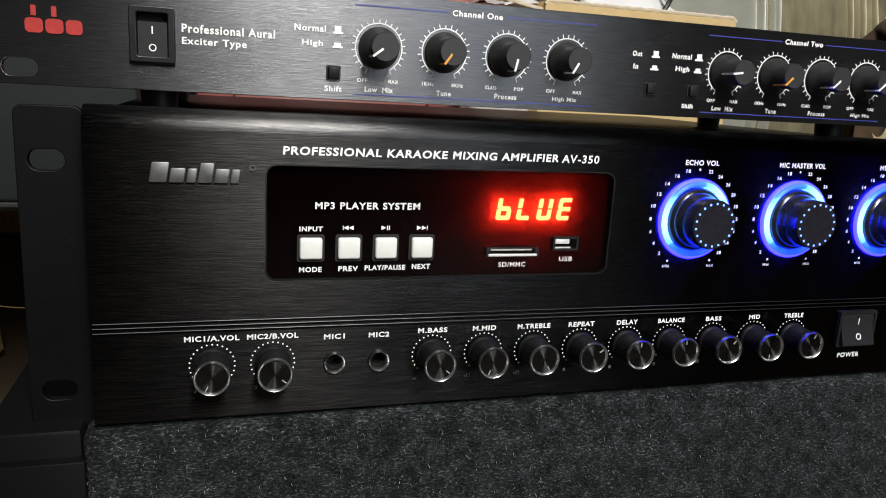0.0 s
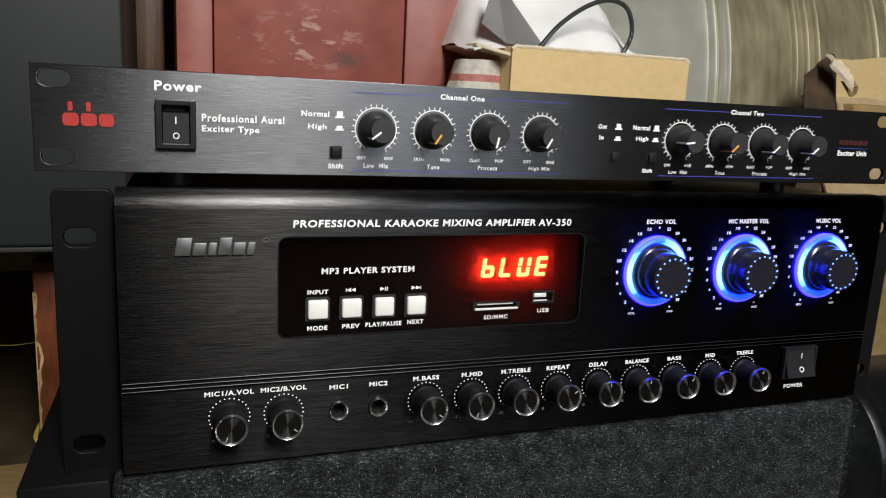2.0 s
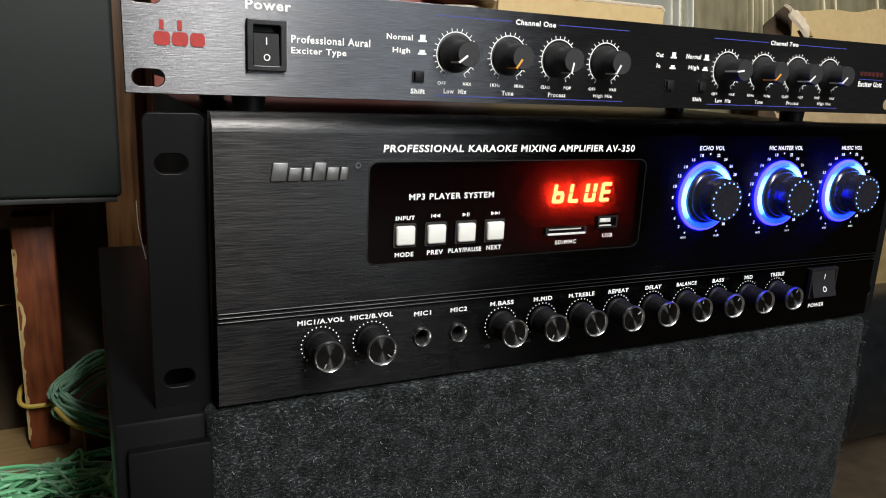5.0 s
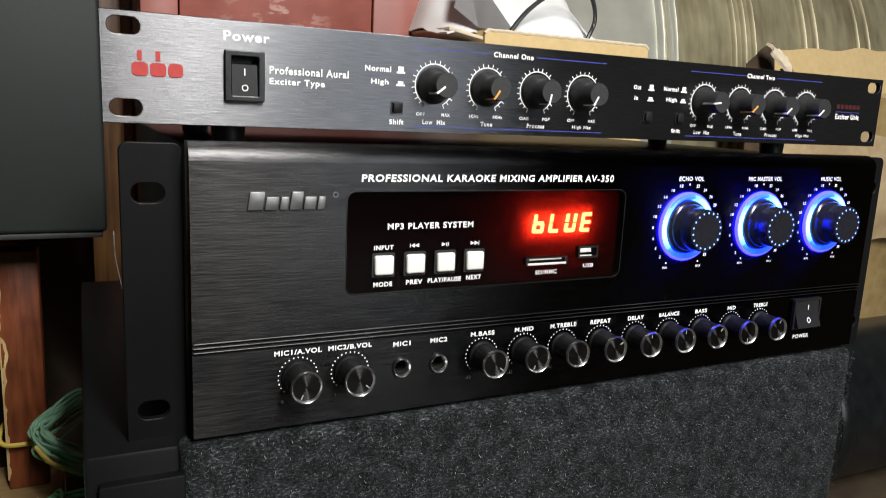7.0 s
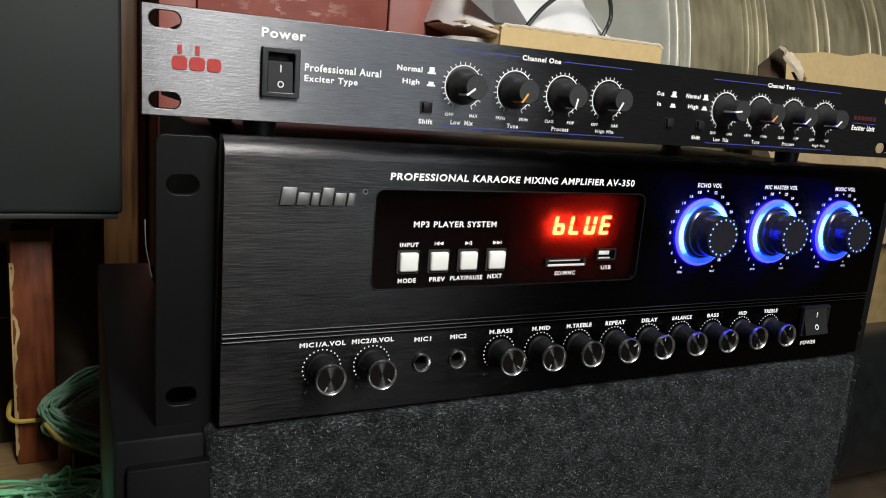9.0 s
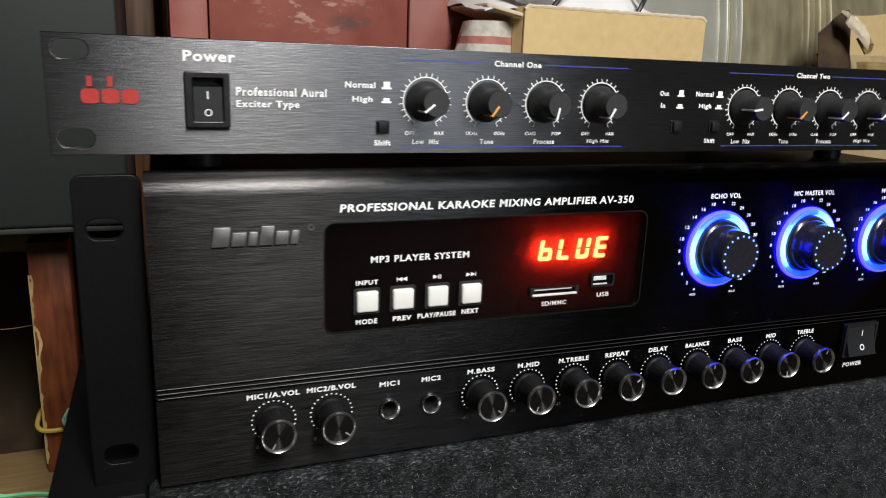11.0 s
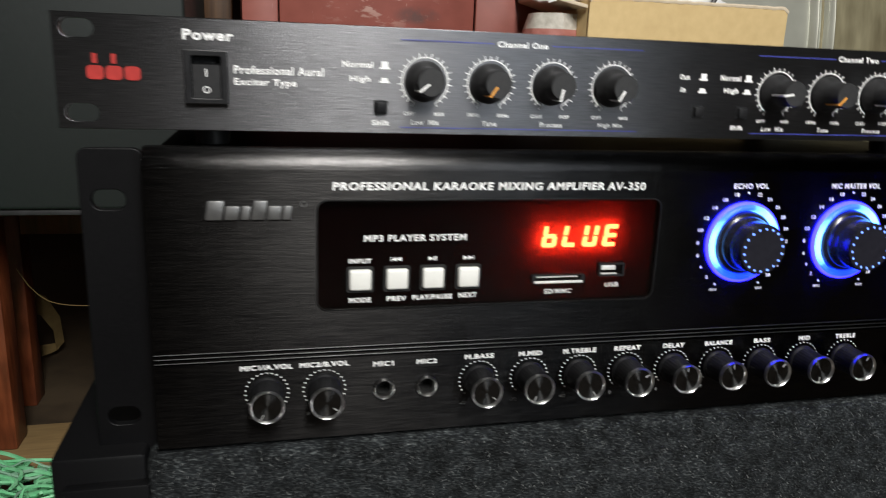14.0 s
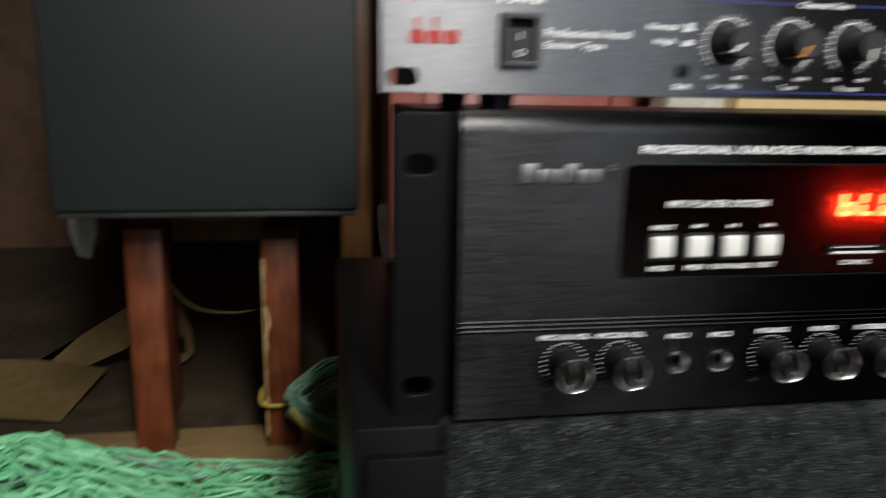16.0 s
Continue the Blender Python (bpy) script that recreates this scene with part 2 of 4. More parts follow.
def carpet_material():
    """Charcoal needle-felt: crossing fibres, dark pits and pale grey-green flecks."""
    m, t, b, n, link = material("charcoal_speaker_carpet")
    co = n("ShaderNodeTexCoord")
    webs = []
    for turn, stretch in ((0.5, (0.32, 1, 1)), (-0.7, (0.38, 1, 1)), (1.5, (0.5, 1, 1))):
        mp = n("ShaderNodeMapping")
        mp.inputs["Rotation"].default_value, mp.inputs["Scale"].default_value = (0, turn, 0), stretch
        link(co.outputs["Object"], mp.inputs["Vector"])
        w = n("ShaderNodeTexNoise", Scale=1050.0, Detail=4.0)
        link(mp.outputs[0], w.inputs["Vector"])
        webs.append(w.outputs[0])
    top = webs[0]
    for w in webs[1:]:
        q = n("ShaderNodeMath")
        q.operation = "MAXIMUM"
        link(top, q.inputs[0])
        link(w, q.inputs[1])
        top = q.outputs[0]
    c = n("ShaderNodeTexNoise", Scale=110.0, Detail=5.0)
    link(co.outputs["Object"], c.inputs["Vector"])
    r = n("ShaderNodeValToRGB")
    e = r.color_ramp.elements
    e[0].position, e[0].color = 0.46, (0.006, 0.007, 0.008, 1)
    e[1].position, e[1].color = 0.74, (0.122, 0.135, 0.136, 1)
    k = r.color_ramp.elements.new(0.60)
    k.color = (0.020, 0.023, 0.025, 1)
    link(top, r.inputs[0])
    clump = n("ShaderNodeMapRange")
    clump.inputs["From Min"].default_value, clump.inputs["From Max"].default_value = 0.34, 0.66
    clump.inputs["To Min"].default_value, clump.inputs["To Max"].default_value = 0.25, 1.0
    link(c.outputs[0], clump.inputs["Value"])
    mx = n("ShaderNodeMix")
    mx.data_type, mx.blend_type = "RGBA", "MULTIPLY"
    mx.inputs[0].default_value = 1.0
    link(r.outputs[0], mx.inputs[6])
    link(clump.outputs[0], mx.inputs[7])
    link(mx.outputs[2], b.inputs["Base Color"])
    b.inputs["Roughness"].default_value, b.inputs["Specular IOR Level"].default_value = 0.95, 0.15
    bp = n("ShaderNodeBump", Strength=0.5, Distance=0.0012)
    link(top, bp.inputs["Height"])
    link(bp.outputs[0], b.inputs["Normal"])
    return m


M_CARPET = carpet_material()


def fibre_material():
    m, t, b, n, link = material("carpet_fibre")
    g, r = n("ShaderNodeNewGeometry"), n("ShaderNodeValToRGB")
    e = r.color_ramp.elements
    e[0].position, e[0].color = 0.45, (0.006, 0.007, 0.008, 1)
    e[1].position, e[1].color = 1.0, (0.22, 0.23, 0.228, 1)
    k = r.color_ramp.elements.new(0.84)
    k.color = (0.034, 0.037, 0.040, 1)
    link(g.outputs["Random Per Island"], r.inputs[0])
    link(r.outputs[0], b.inputs["Base Color"])
    b.inputs["Roughness"].default_value = 0.8
    return m


M_FIBRE = fibre_material()


def scratched_red():
    """Red-brown painted sheet with chipped pale scratches and a dark grey smear."""
    m = grainy("scuffed_red_paint", (0.21, 0.058, 0.043), (0.31, 0.090, 0.068), 0.42, 0, 30, bump=0.1, blot=4)
    t = m.node_tree
    b, link = t.nodes["Principled BSDF"], t.links.new
    col = b.inputs["Base Color"].links[0].from_socket
    n = lambda kind, **kw: _node(t, kind, kw)

    def blend(col, factor, tint):
        mx = n("ShaderNodeMix")
        mx.data_type = "RGBA"
        mx.inputs[7].default_value = (*tint, 1)
        link(factor, mx.inputs[0])
        link(col, mx.inputs[6])
        return mx.outputs[2]

    def math2(op, a, b2):
        q = n("ShaderNodeMath")
        q.operation = op
        for k, v in enumerate((a, b2)):
            if isinstance(v, float):
                q.inputs[k].default_value = v
            else:
                link(v, q.inputs[k])
        return q.outputs[0]

    co = n("ShaderNodeTexCoord")

    def spot(centre, size, lo, hi):
        """1 inside a stretched round patch, fading to 0 outside."""
        mp = n("ShaderNodeMapping")
        mp.inputs["Location"].default_value = [-c / s2 for c, s2 in zip(centre, size)]
        mp.inputs["Scale"].default_value = [1 / s2 for s2 in size]
        link(co.outputs["Object"], mp.inputs["Vector"])
        ln = n("ShaderNodeVectorMath")
        ln.operation = "LENGTH"
        link(mp.outputs[0], ln.inputs[0])
        r = n("ShaderNodeMapRange")
        r.inputs["From Min"].default_value, r.inputs["From Max"].default_value = hi, lo
        link(ln.outputs["Value"], r.inputs["Value"])
        return r.outputs[0]

    def flecks(scale, turn, stretch, lo, hi):
        mp = n("ShaderNodeMapping")
        mp.inputs["Scale"].default_value, mp.inputs["Rotation"].default_value = stretch, (0, turn, 0)
        link(co.outputs["Object"], mp.inputs["Vector"])
        s3 = n("ShaderNodeTexNoise", Scale=scale, Detail=5.0, Roughness=0.62)
        link(mp.outputs[0], s3.inputs["Vector"])
        r = n("ShaderNodeMapRange")
        r.inputs["From Min"].default_value, r.inputs["From Max"].default_value = lo, hi
        link(s3.outputs[0], r.inputs["Value"])
        return r.outputs[0]

    # objects hang from the cabinet's base at (0.05, 0.8, -0.285)
    smear = math2("MULTIPLY", spot((-0.020, -0.2, 0.502), (0.026, 1.0, 0.010), 0.5, 1.2), flecks(60.0, 0.0, (1, 1, 1), 0.36, 0.55))
    col = blend(col, math2("MULTIPLY", smear, 0.8), (0.10, 0.060, 0.055))
    chips = math2("MULTIPLY", spot((-0.070, -0.2, 0.520), (0.060, 1.0, 0.036), 0.3, 1.3), flecks(16.0, -0.5, (2.2, 1, 6), 0.545, 0.60))
    col = blend(col, math2("MULTIPLY", chips, 0.8), (0.52, 0.33, 0.28))
    col = blend(col, math2("MULTIPLY", flecks(11.0, 0.35, (9, 1, 1.6), 0.665, 0.70), 0.7), (0.48, 0.30, 0.25))
    col = blend(col, math2("MULTIPLY", flecks(140.0, 0.0, (1, 1, 1), 0.69, 0.73), 0.6), (0.50, 0.34, 0.28))
    link(col, b.inputs["Base Color"])
    return m


M_SCUFF = scratched_red()


# ---- building helpers ----
def thing(name, base, label, category, kind="", group=""):
    ob = new(name)
    ob.location = base
    return tagged(ob, label, category, group, kind)


def origin(ob):
    p = Vector(ob.location)
    while ob.parent:
        ob = ob.parent
        p += Vector(ob.location)
    return p


def part(name, bm, mat, parent=None, label="", at=None, smooth=True, kind=""):
    """Links a bmesh (in world places, or round the place `at`) as one mesh object under its parent."""
    me = bpy.data.meshes.new(name)
    org = origin(parent) if parent else Vector((0, 0, 0))
    if at is None:
        bmesh.ops.translate(bm, verts=bm.verts, vec=-org)
    bm.normal_update()
    bm.to_mesh(me)
    bm.free()
    for m in mat if isinstance(mat, (list, tuple)) else (mat,):
        me.materials.append(m)
    if smooth:
        me.shade_smooth()
        me.set_sharp_from_angle(angle=radians(38))
    ob = new(name, me)
    if parent:
        ob.parent = parent
    if at is not None:
        ob.location = Vector(at) - org
    return tagged(ob, label, kind=kind)


def shared(name, me, parent, at, turn=0.0, label=""):
    """Another object on a mesh that exists already, turned about y."""
    ob = new(name, me)
    ob.parent = parent
    ob.location = Vector(at) - origin(parent)
    ob.rotation_euler = (0, turn, 0)
    return tagged(ob, label)


def box(x0, x1, y0, y1, z0, z1, bevel=0.0, seg=2):
    bm = bmesh.new()
    bmesh.ops.create_cube(bm, size=1)
    for v in bm.verts:
        v.co = Vector(((x0 + x1) / 2 + v.co.x * (x1 - x0), (y0 + y1) / 2 + v.co.y * (y1 - y0), (z0 + z1) / 2 + v.co.z * (z1 - z0)))
    if bevel:
        bmesh.ops.bevel(bm, geom=bm.edges[:], offset=bevel, segments=seg, profile=0.5, affect="EDGES")
    return bm


def lathe(profile, n=40, cap_start=True, cap_end=True):
    """Turns (radius, y) about the y axis."""
    bm = bmesh.new()
    rings = []
    for r, y in profile:
        rings.append([bm.verts.new((r * math.cos(2 * math.pi * k / n), y, r * math.sin(2 * math.pi * k / n))) for k in range(n)])
    for a, b in zip(rings, rings[1:]):
        for k in range(n):
            bm.faces.new((a[k], a[(k + 1) % n], b[(k + 1) % n], b[k]))
    if cap_start:
        bm.faces.new(rings[0][::-1])
    if cap_end:
        bm.faces.new(rings[-1])
    bmesh.ops.recalc_face_normals(bm, faces=bm.faces)
    return bm


def join(bms):
    out = bmesh.new()
    for b in bms:
        me = bpy.data.meshes.new("tmp")
        b.to_mesh(me)
        out.from_mesh(me)
        bpy.data.meshes.remove(me)
        b.free()
    return out


def rounded(x0, x1, z0, z1, r, n=6):
    pts = []
    for cx, cz, a in ((x1 - r, z1 - r, 0), (x0 + r, z1 - r, 90), (x0 + r, z0 + r, 180), (x1 - r, z0 + r, 270)):
        pts += [(cx + r * math.cos(radians(a + 90 * k / n)), cz + r * math.sin(radians(a + 90 * k / n))) for k in range(n + 1)]
    return pts


def circle(cx, cz, r, n=28):
    return [(cx + r * math.cos(2 * math.pi * k / n), cz + r * math.sin(2 * math.pi * k / n)) for k in range(n)]


def plate(outlines, y0, y1, bevel=0.0):
    """A flat plate in the xz plane from y0 (front) to y1; inner outlines are holes."""
    cu = bpy.data.curves.new("tmp", "CURVE")
    cu.dimensions, cu.fill_mode = "2D", "BOTH"
    cu.extrude = (y1 - y0) / 2 - bevel
    cu.bevel_depth = bevel
    cu.bevel_resolution = 2
    cu.offset = -bevel
    for pts in outlines:
        s = cu.splines.new("POLY")
        s.points.add(len(pts) - 1)
        for p, (x, z) in zip(s.points, pts):
            p.co = (x, z, 0, 1)
        s.use_cyclic_u = True
    ob = bpy.data.objects.new("tmp", cu)
    me = bpy.data.meshes.new_from_object(ob)
    bm = bmesh.new()
    bm.from_mesh(me)
    bpy.data.objects.remove(ob)
    bpy.data.curves.remove(cu)
    bpy.data.meshes.remove(me)
    for v in bm.verts:
        x, y, z = v.co
        v.co = (x, (y0 + y1) / 2 - z, y)
    bmesh.ops.remove_doubles(bm, verts=bm.verts, dist=1e-6)
    bmesh.ops.recalc_face_normals(bm, faces=bm.faces)
    return bm


def lettering(text, cx, cz, width, height, y, bold=0.0, slant=0.0):
    """Printed words centred at (cx, cz), fitted to a width and a height, facing -y."""
    cu = bpy.data.curves.new("tmp", "FONT")
    cu.body, cu.size, cu.offset, cu.shear, cu.resolution_u = text, 1.0, bold + 0.010, slant, 3
    cu.space_character = 1.14
    ob = bpy.data.objects.new("tmp", cu)
    me = bpy.data.meshes.new_from_object(ob)
    bm = bmesh.new()
    bm.from_mesh(me)
    bpy.data.objects.remove(ob)
    bpy.data.curves.remove(cu)
    bpy.data.meshes.remove(me)
    xs, zs = [v.co.x for v in bm.verts], [v.co.y for v in bm.verts]
    sx, sz = width / (max(xs) - min(xs)), height / (max(zs) - min(zs))
    mx, mz = (max(xs) + min(xs)) / 2, (max(zs) + min(zs)) / 2
    for v in bm.verts:
        v.co = (cx + (v.co.x - mx) * sx, y, cz + (v.co.y - mz) * sz)
    return bm


def bar(x0, x1, z0, z1, y):
    bm = bmesh.new()
    bm.faces.new([bm.verts.new(p) for p in ((x0, y, z0), (x1, y, z0), (x1, y, z1), (x0, y, z1))])
    return bm


def stroke(cx, cz, r0, r1, deg, w, y):
    """A radial mark between two radii."""
    c, s = math.cos(radians(deg)), math.sin(radians(deg))
    bm = bmesh.new()
    q = [(cx + r * c - o * s, y, cz + r * s + o * c) for r, o in ((r0, -w / 2), (r1, -w / 2), (r1, w / 2), (r0, w / 2))]
    bm.faces.new([bm.verts.new(p) for p in q])
    return bm


def dots(cx, cz, r, angles, size, y, n=10):
    out = bmesh.new()
    for a in angles:
        x, z = cx + r * math.cos(radians(a)), cz + r * math.sin(radians(a))
        out.faces.new([out.verts.new((x + size * math.cos(2 * math.pi * k / n), y, z + size * math.sin(2 * math.pi * k / n))) for k in range(n)])
    return out


def extruded(profile, x0, x1):
    """A closed (y, z) profile drawn along x."""
    bm = bmesh.new()
    a = [bm.verts.new((x0, y, z)) for y, z in profile]
    b = [bm.verts.new((x1, y, z)) for y, z in profile]
    for k in range(len(a)):
        j = (k + 1) % len(a)
        bm.faces.new((a[k], a[j], b[j], b[k]))
    bm.faces.new(a[::-1])
    bm.faces.new(b)
    bmesh.ops.recalc_face_normals(bm, faces=bm.faces)
    return bm


def tube(points, r, n=8):
    """A round strand along points."""
    bm = bmesh.new()
    rings = []
    pts = [Vector(p) for p in points]
    for k, p in enumerate(pts):
        d = (pts[min(k + 1, len(pts) - 1)] - pts[max(k - 1, 0)]).normalized()
        u = d.cross(Vector((0.31, 0.22, 0.93))).normalized()
        v = d.cross(u)
        rings.append([bm.verts.new(p + r * (math.cos(2 * math.pi * j / n) * u + math.sin(2 * math.pi * j / n) * v)) for j in range(n)])
    for a, b in zip(rings, rings[1:]):
        for j in range(n):
            bm.faces.new((a[j], a[(j + 1) % n], b[(j + 1) % n], b[j]))
    bm.faces.new(rings[0])
    bm.faces.new(rings[-1][::-1])
    bmesh.ops.recalc_face_normals(bm, faces=bm.faces)
    return bm


def curved(points, steps=8):
    """Catmull-Rom points through the given ones."""
    p = [Vector(points[0])] + [Vector(q) for q in points] + [Vector(points[-1])]
    out = []
    for a, b, c, d in zip(p, p[1:], p[2:], p[3:]):
        for k in range(steps):
            t = k / steps
            out.append(0.5 * (2 * b + (c - a) * t + (2 * a - 5 * b + 4 * c - d) * t * t + (3 * b - a - 3 * c + d) * t ** 3))
    return out + [Vector(points[-1])]


# ---- the room ----
FLOOR = -0.285
part("floor", box(-2.6, 2.6, -2.4, 2.2, FLOOR - 0.1, FLOOR), M_FLOOR, label="dirty dark brown floor under the stacked gear", kind="structure")
part("wall_north", box(-2.6, 2.6, 1.75, 1.85, FLOOR, 2.1), M_WALL, label="dark brown boarded wall behind the clutter", kind="structure")
part("wall_west", box(-2.6, -2.5, -2.4, 1.75, FLOOR, 2.1), M_WALL, label="dark brown boarded side wall", kind="structure")
part("wall_east", box(2.5, 2.6, -2.4, 1.75, FLOOR, 2.1), M_PLASTER, label="plain grey plaster side wall", kind="structure")
part("wall_south", box(-2.6, 2.6, -2.5, -2.4, FLOOR, 2.1), M_PLASTER, label="plain grey plaster wall behind the viewer", kind="structure")
part("ceiling", box(-2.6, 2.6, -2.5, 1.85, 2.1, 2.2), M_PLASTER, label="plain grey ceiling", kind="structure")


# ---- carpeted loudspeaker under the amplifier ----
def carpeted_speaker():
    x1, y0, y1, z1 = 0.246, -0.002, 0.33, -0.005
    sp = thing("carpeted_loudspeaker", (0, 0.16, FLOOR), "charcoal carpet-covered loudspeaker box under the amplifier", "loudspeaker")
    bm = box(-0.200, x1, y0, y1, FLOOR, z1, 0.006, 3)
    part("cabinet", bm, M_CARPET, sp)
    rng = np.random.default_rng(5)
    n = 42000
    fx, fz = rng.uniform(-0.198, x1, n), rng.uniform(-0.20, z1 - 0.001, n)
    verts, faces = [], []
    ang = rng.uniform(0, 2 * np.pi, n)
    ln, wd, lift = rng.uniform(0.0007, 0.0020, n), rng.uniform(0.00006, 0.00015, n), rng.uniform(0.0001, 0.0014, n)
    for k in range(n):
        c, s = math.cos(ang[k]), math.sin(ang[k])
        x, z, y = fx[k], fz[k], y0 - 0.0001
        a = (x - s * wd[k], y, z + c * wd[k])
        b = (x + s * wd[k], y, z - c * wd[k])
        m1 = (x + c * ln[k] * 0.5 + s * wd[k], y - lift[k], z + s * ln[k] * 0.5 - c * wd[k])
        m2 = (x + c * ln[k] * 0.5 - s * wd[k], y - lift[k], z + s * ln[k] * 0.5 + c * wd[k])
        e = (x + c * ln[k], y - lift[k] * 0.6, z + s * ln[k])
        i = len(verts)
        verts += [a, b, m1, m2, e]
        faces += [(i, i + 1, i + 2, i + 3), (i + 3, i + 2, i + 4)]
    me = bpy.data.meshes.new("carpet_nap")
    me.from_pydata([(x, y - 0.16, z - FLOOR) for x, y, z in verts], [], faces)
    me.materials.append(M_FIBRE)
    ob = new("carpet_nap", me)
    ob.parent = sp
    tagged(ob, "loose pale and dark carpet fibres", kind="stuff")
    # black moulded corner at the foot of the rack ear
    part("side_board", box(-0.2385, -0.2002, 0.002, y1, FLOOR, -0.005, 0.002), M_BLACK, sp, "plain black side board")
    part("corner_guard", box(-0.2330, -0.1985, -0.004, 0.0018, FLOOR + 0.001, -0.0165, 0.001, 2), M_BLACK, sp, "black metal corner strip")
    return sp


carpeted_speaker()

# ---- amplifier ----
AX0, AX1, AZ0, AZ1 = -0.1945, 0.2425, -0.0025, 0.1275
PR = 0.0  # front plane


def amplifier():
    amp = thing("mixing_amplifier", (0.024, 0.16, -0.004), "black karaoke mixing amplifier with brushed front and lit blue knobs", "amplifier")
    win = rounded(-0.1265, 0.0335, 0.0578, 0.1068, 0.0045)
    zt = 0.1195
    holes = [circle(-0.0965, 0.0195, 0.0044), circle(-0.0765, 0.0195, 0.0044)]
    upper = plate([[(AX0, 0.0412), (AX1, 0.0412), (AX1, zt), (AX0, zt)], win], PR, 0.013)
    lower = plate([[(AX0, AZ0), (AX1, AZ0), (AX1, 0.0352), (AX0, 0.0352)]] + holes, PR, 0.013)
    prof = [(0.013, 0.0352), (0.0, 0.0352)]
    for z in (0.0362, 0.0382, 0.0402):
        prof += [(0.0, z - 0.0006), (0.0012, z - 0.0004), (0.0012, z + 0.0004), (0.0, z + 0.0006)]
    prof += [(0.0, 0.0412), (0.013, 0.0412)]
    ridge = extruded(prof, AX0, AX1)
    for z in (0.0362, 0.0382, 0.0402):
        part("cut_line", extruded([(-0.0002, z + 0.0004), (-0.0003, z + 0.0006), (-0.0002, z + 0.0008), (0.0002, z + 0.0008), (0.0002, z + 0.0004)], AX0 + 0.0006, AX1 - 0.0006), M_CUT, amp, "bright edge of a milled groove", smooth=False)
    rr = AZ1 - zt
    top = [(0.013, zt), (0.0, zt)] + [(rr - rr * math.cos(radians(a)), zt + rr * math.sin(radians(a))) for a in range(10, 91, 10)] + [(0.013, AZ1)]
    cap = extruded(top, AX0, AX1)
    panel = part("front_panel", join([upper, lower, ridge, cap]), M_PANEL, amp, "brushed black aluminium front panel")
    part("chassis", box(AX0 + 0.002, AX1 - 0.002, 0.0132, 0.32, 0.0, 0.1245, 0.001), M_BLACK, amp, "black steel case")
    for x in (-0.16, 0.20):
        for y in (0.05, 0.28):
            part("foot", lathe([(0.009, -0.0025), (0.010, 0.0025)], 20), M_RUBBER, amp, at=(x, y, -0.0025)).rotation_euler = (radians(90), 0, 0)
    for s, xa, xb in (("l", -0.2205, AX0 - 0.001), ("r", AX1 + 0.001, 0.2685)):
        outer = rounded(xa, xb, -0.0085, 0.1262, 0.004)
        cx = -0.2095 if s == "l" else 0.2575
        sl = [rounded(cx - 0.0066, cx + 0.0066, z - 0.0042, z + 0.0042, 0.0041) for z in (0.105, 0.0085)]
        part("rack_ear", plate([outer] + sl, 0.0125, 0.0165, 0.0005), M_BLACK, amp, "black rack ear with two slots", smooth=False)
    # player window
    w = part("player_window", plate([rounded(-0.1263, 0.0333, 0.0580, 0.1066, 0.0044)], 0.0004, 0.0016), M_SMOKE, amp, "smoked acrylic player window")
    part("window_back", box(-0.128, 0.035, 0.0056, 0.0066, 0.0565, 0.1085), M_BACK, amp, "plate behind the window, tinted for the red display haze")
    rim = plate([rounded(-0.1266, 0.0336, 0.0577, 0.1069, 0.0046), rounded(-0.1261, 0.0331, 0.0582, 0.1064, 0.0042)], -0.0002, 0.002)
    part("window_rim", rim, M_CUT, amp, "thin bright edge of the window")
    # buttons
    for k in range(4):
        x = -0.1078 + 0.0162 * k
        part("button_well", plate([rounded(x - 0.0058, x + 0.0058, 0.0658, 0.0775, 0.001)], -0.0004, 0.0003), M_DARK, amp)
        part("push_button", box(x - 0.0048, x + 0.0048, -0.0024, 0.003, 0.0670, 0.0763, 0.0011, 3), M_BUTTON, amp, "white square push button")
    # card and usb slots
    sd = part("card_slot", plate([rounded(-0.0285, -0.0025, 0.0670, 0.0712, 0.0006), rounded(-0.0268, -0.0042, 0.0684, 0.0707, 0.0003)], -0.0003, 0.003), M_PLASTIC, amp, "black card slot with bright metal lip")
    part("slot_opening", box(-0.0270, -0.0040, 0.0005, 0.004, 0.0680, 0.0710), M_DARK, sd)
    part("contact_strip", box(-0.0262, -0.0060, 0.0002, 0.0012, 0.0698, 0.0706), M_STEEL, sd)
    part("lower_lip", box(-0.0275, -0.0035, -0.0010, 0.001, 0.0672, 0.0683, 0.0003), M_STEEL, sd, "bright lower lip")
    us = part("usb_socket", plate([rounded(0.0045, 0.0175, 0.0696, 0.0762, 0.0005), rounded(0.0055, 0.0165, 0.0706, 0.0752, 0.0003)], -0.0003, 0.003), M_PLASTIC, amp, "usb socket with plated tongue")
    part("socket_opening", box(0.0053, 0.0167, 0.0006, 0.004, 0.0704, 0.0754), M_DARK, us)
    part("tongue", box(0.0056, 0.0128, -0.0002, 0.003, 0.0728, 0.0750, 0.0002), M_STEEL, us, "plated metal tongue")
    part("shell_edge", box(0.0056, 0.0135, -0.0002, 0.002, 0.0707, 0.0713), M_STEEL, us, "bright shell edge")
    # display digits
    segs = {"b": "cdefg", "L": "def", "U": "bcdef", "E": "adefg"}
    wd, ht, gap, sl = 0.0068, 0.0104, 0.0101, 0.14
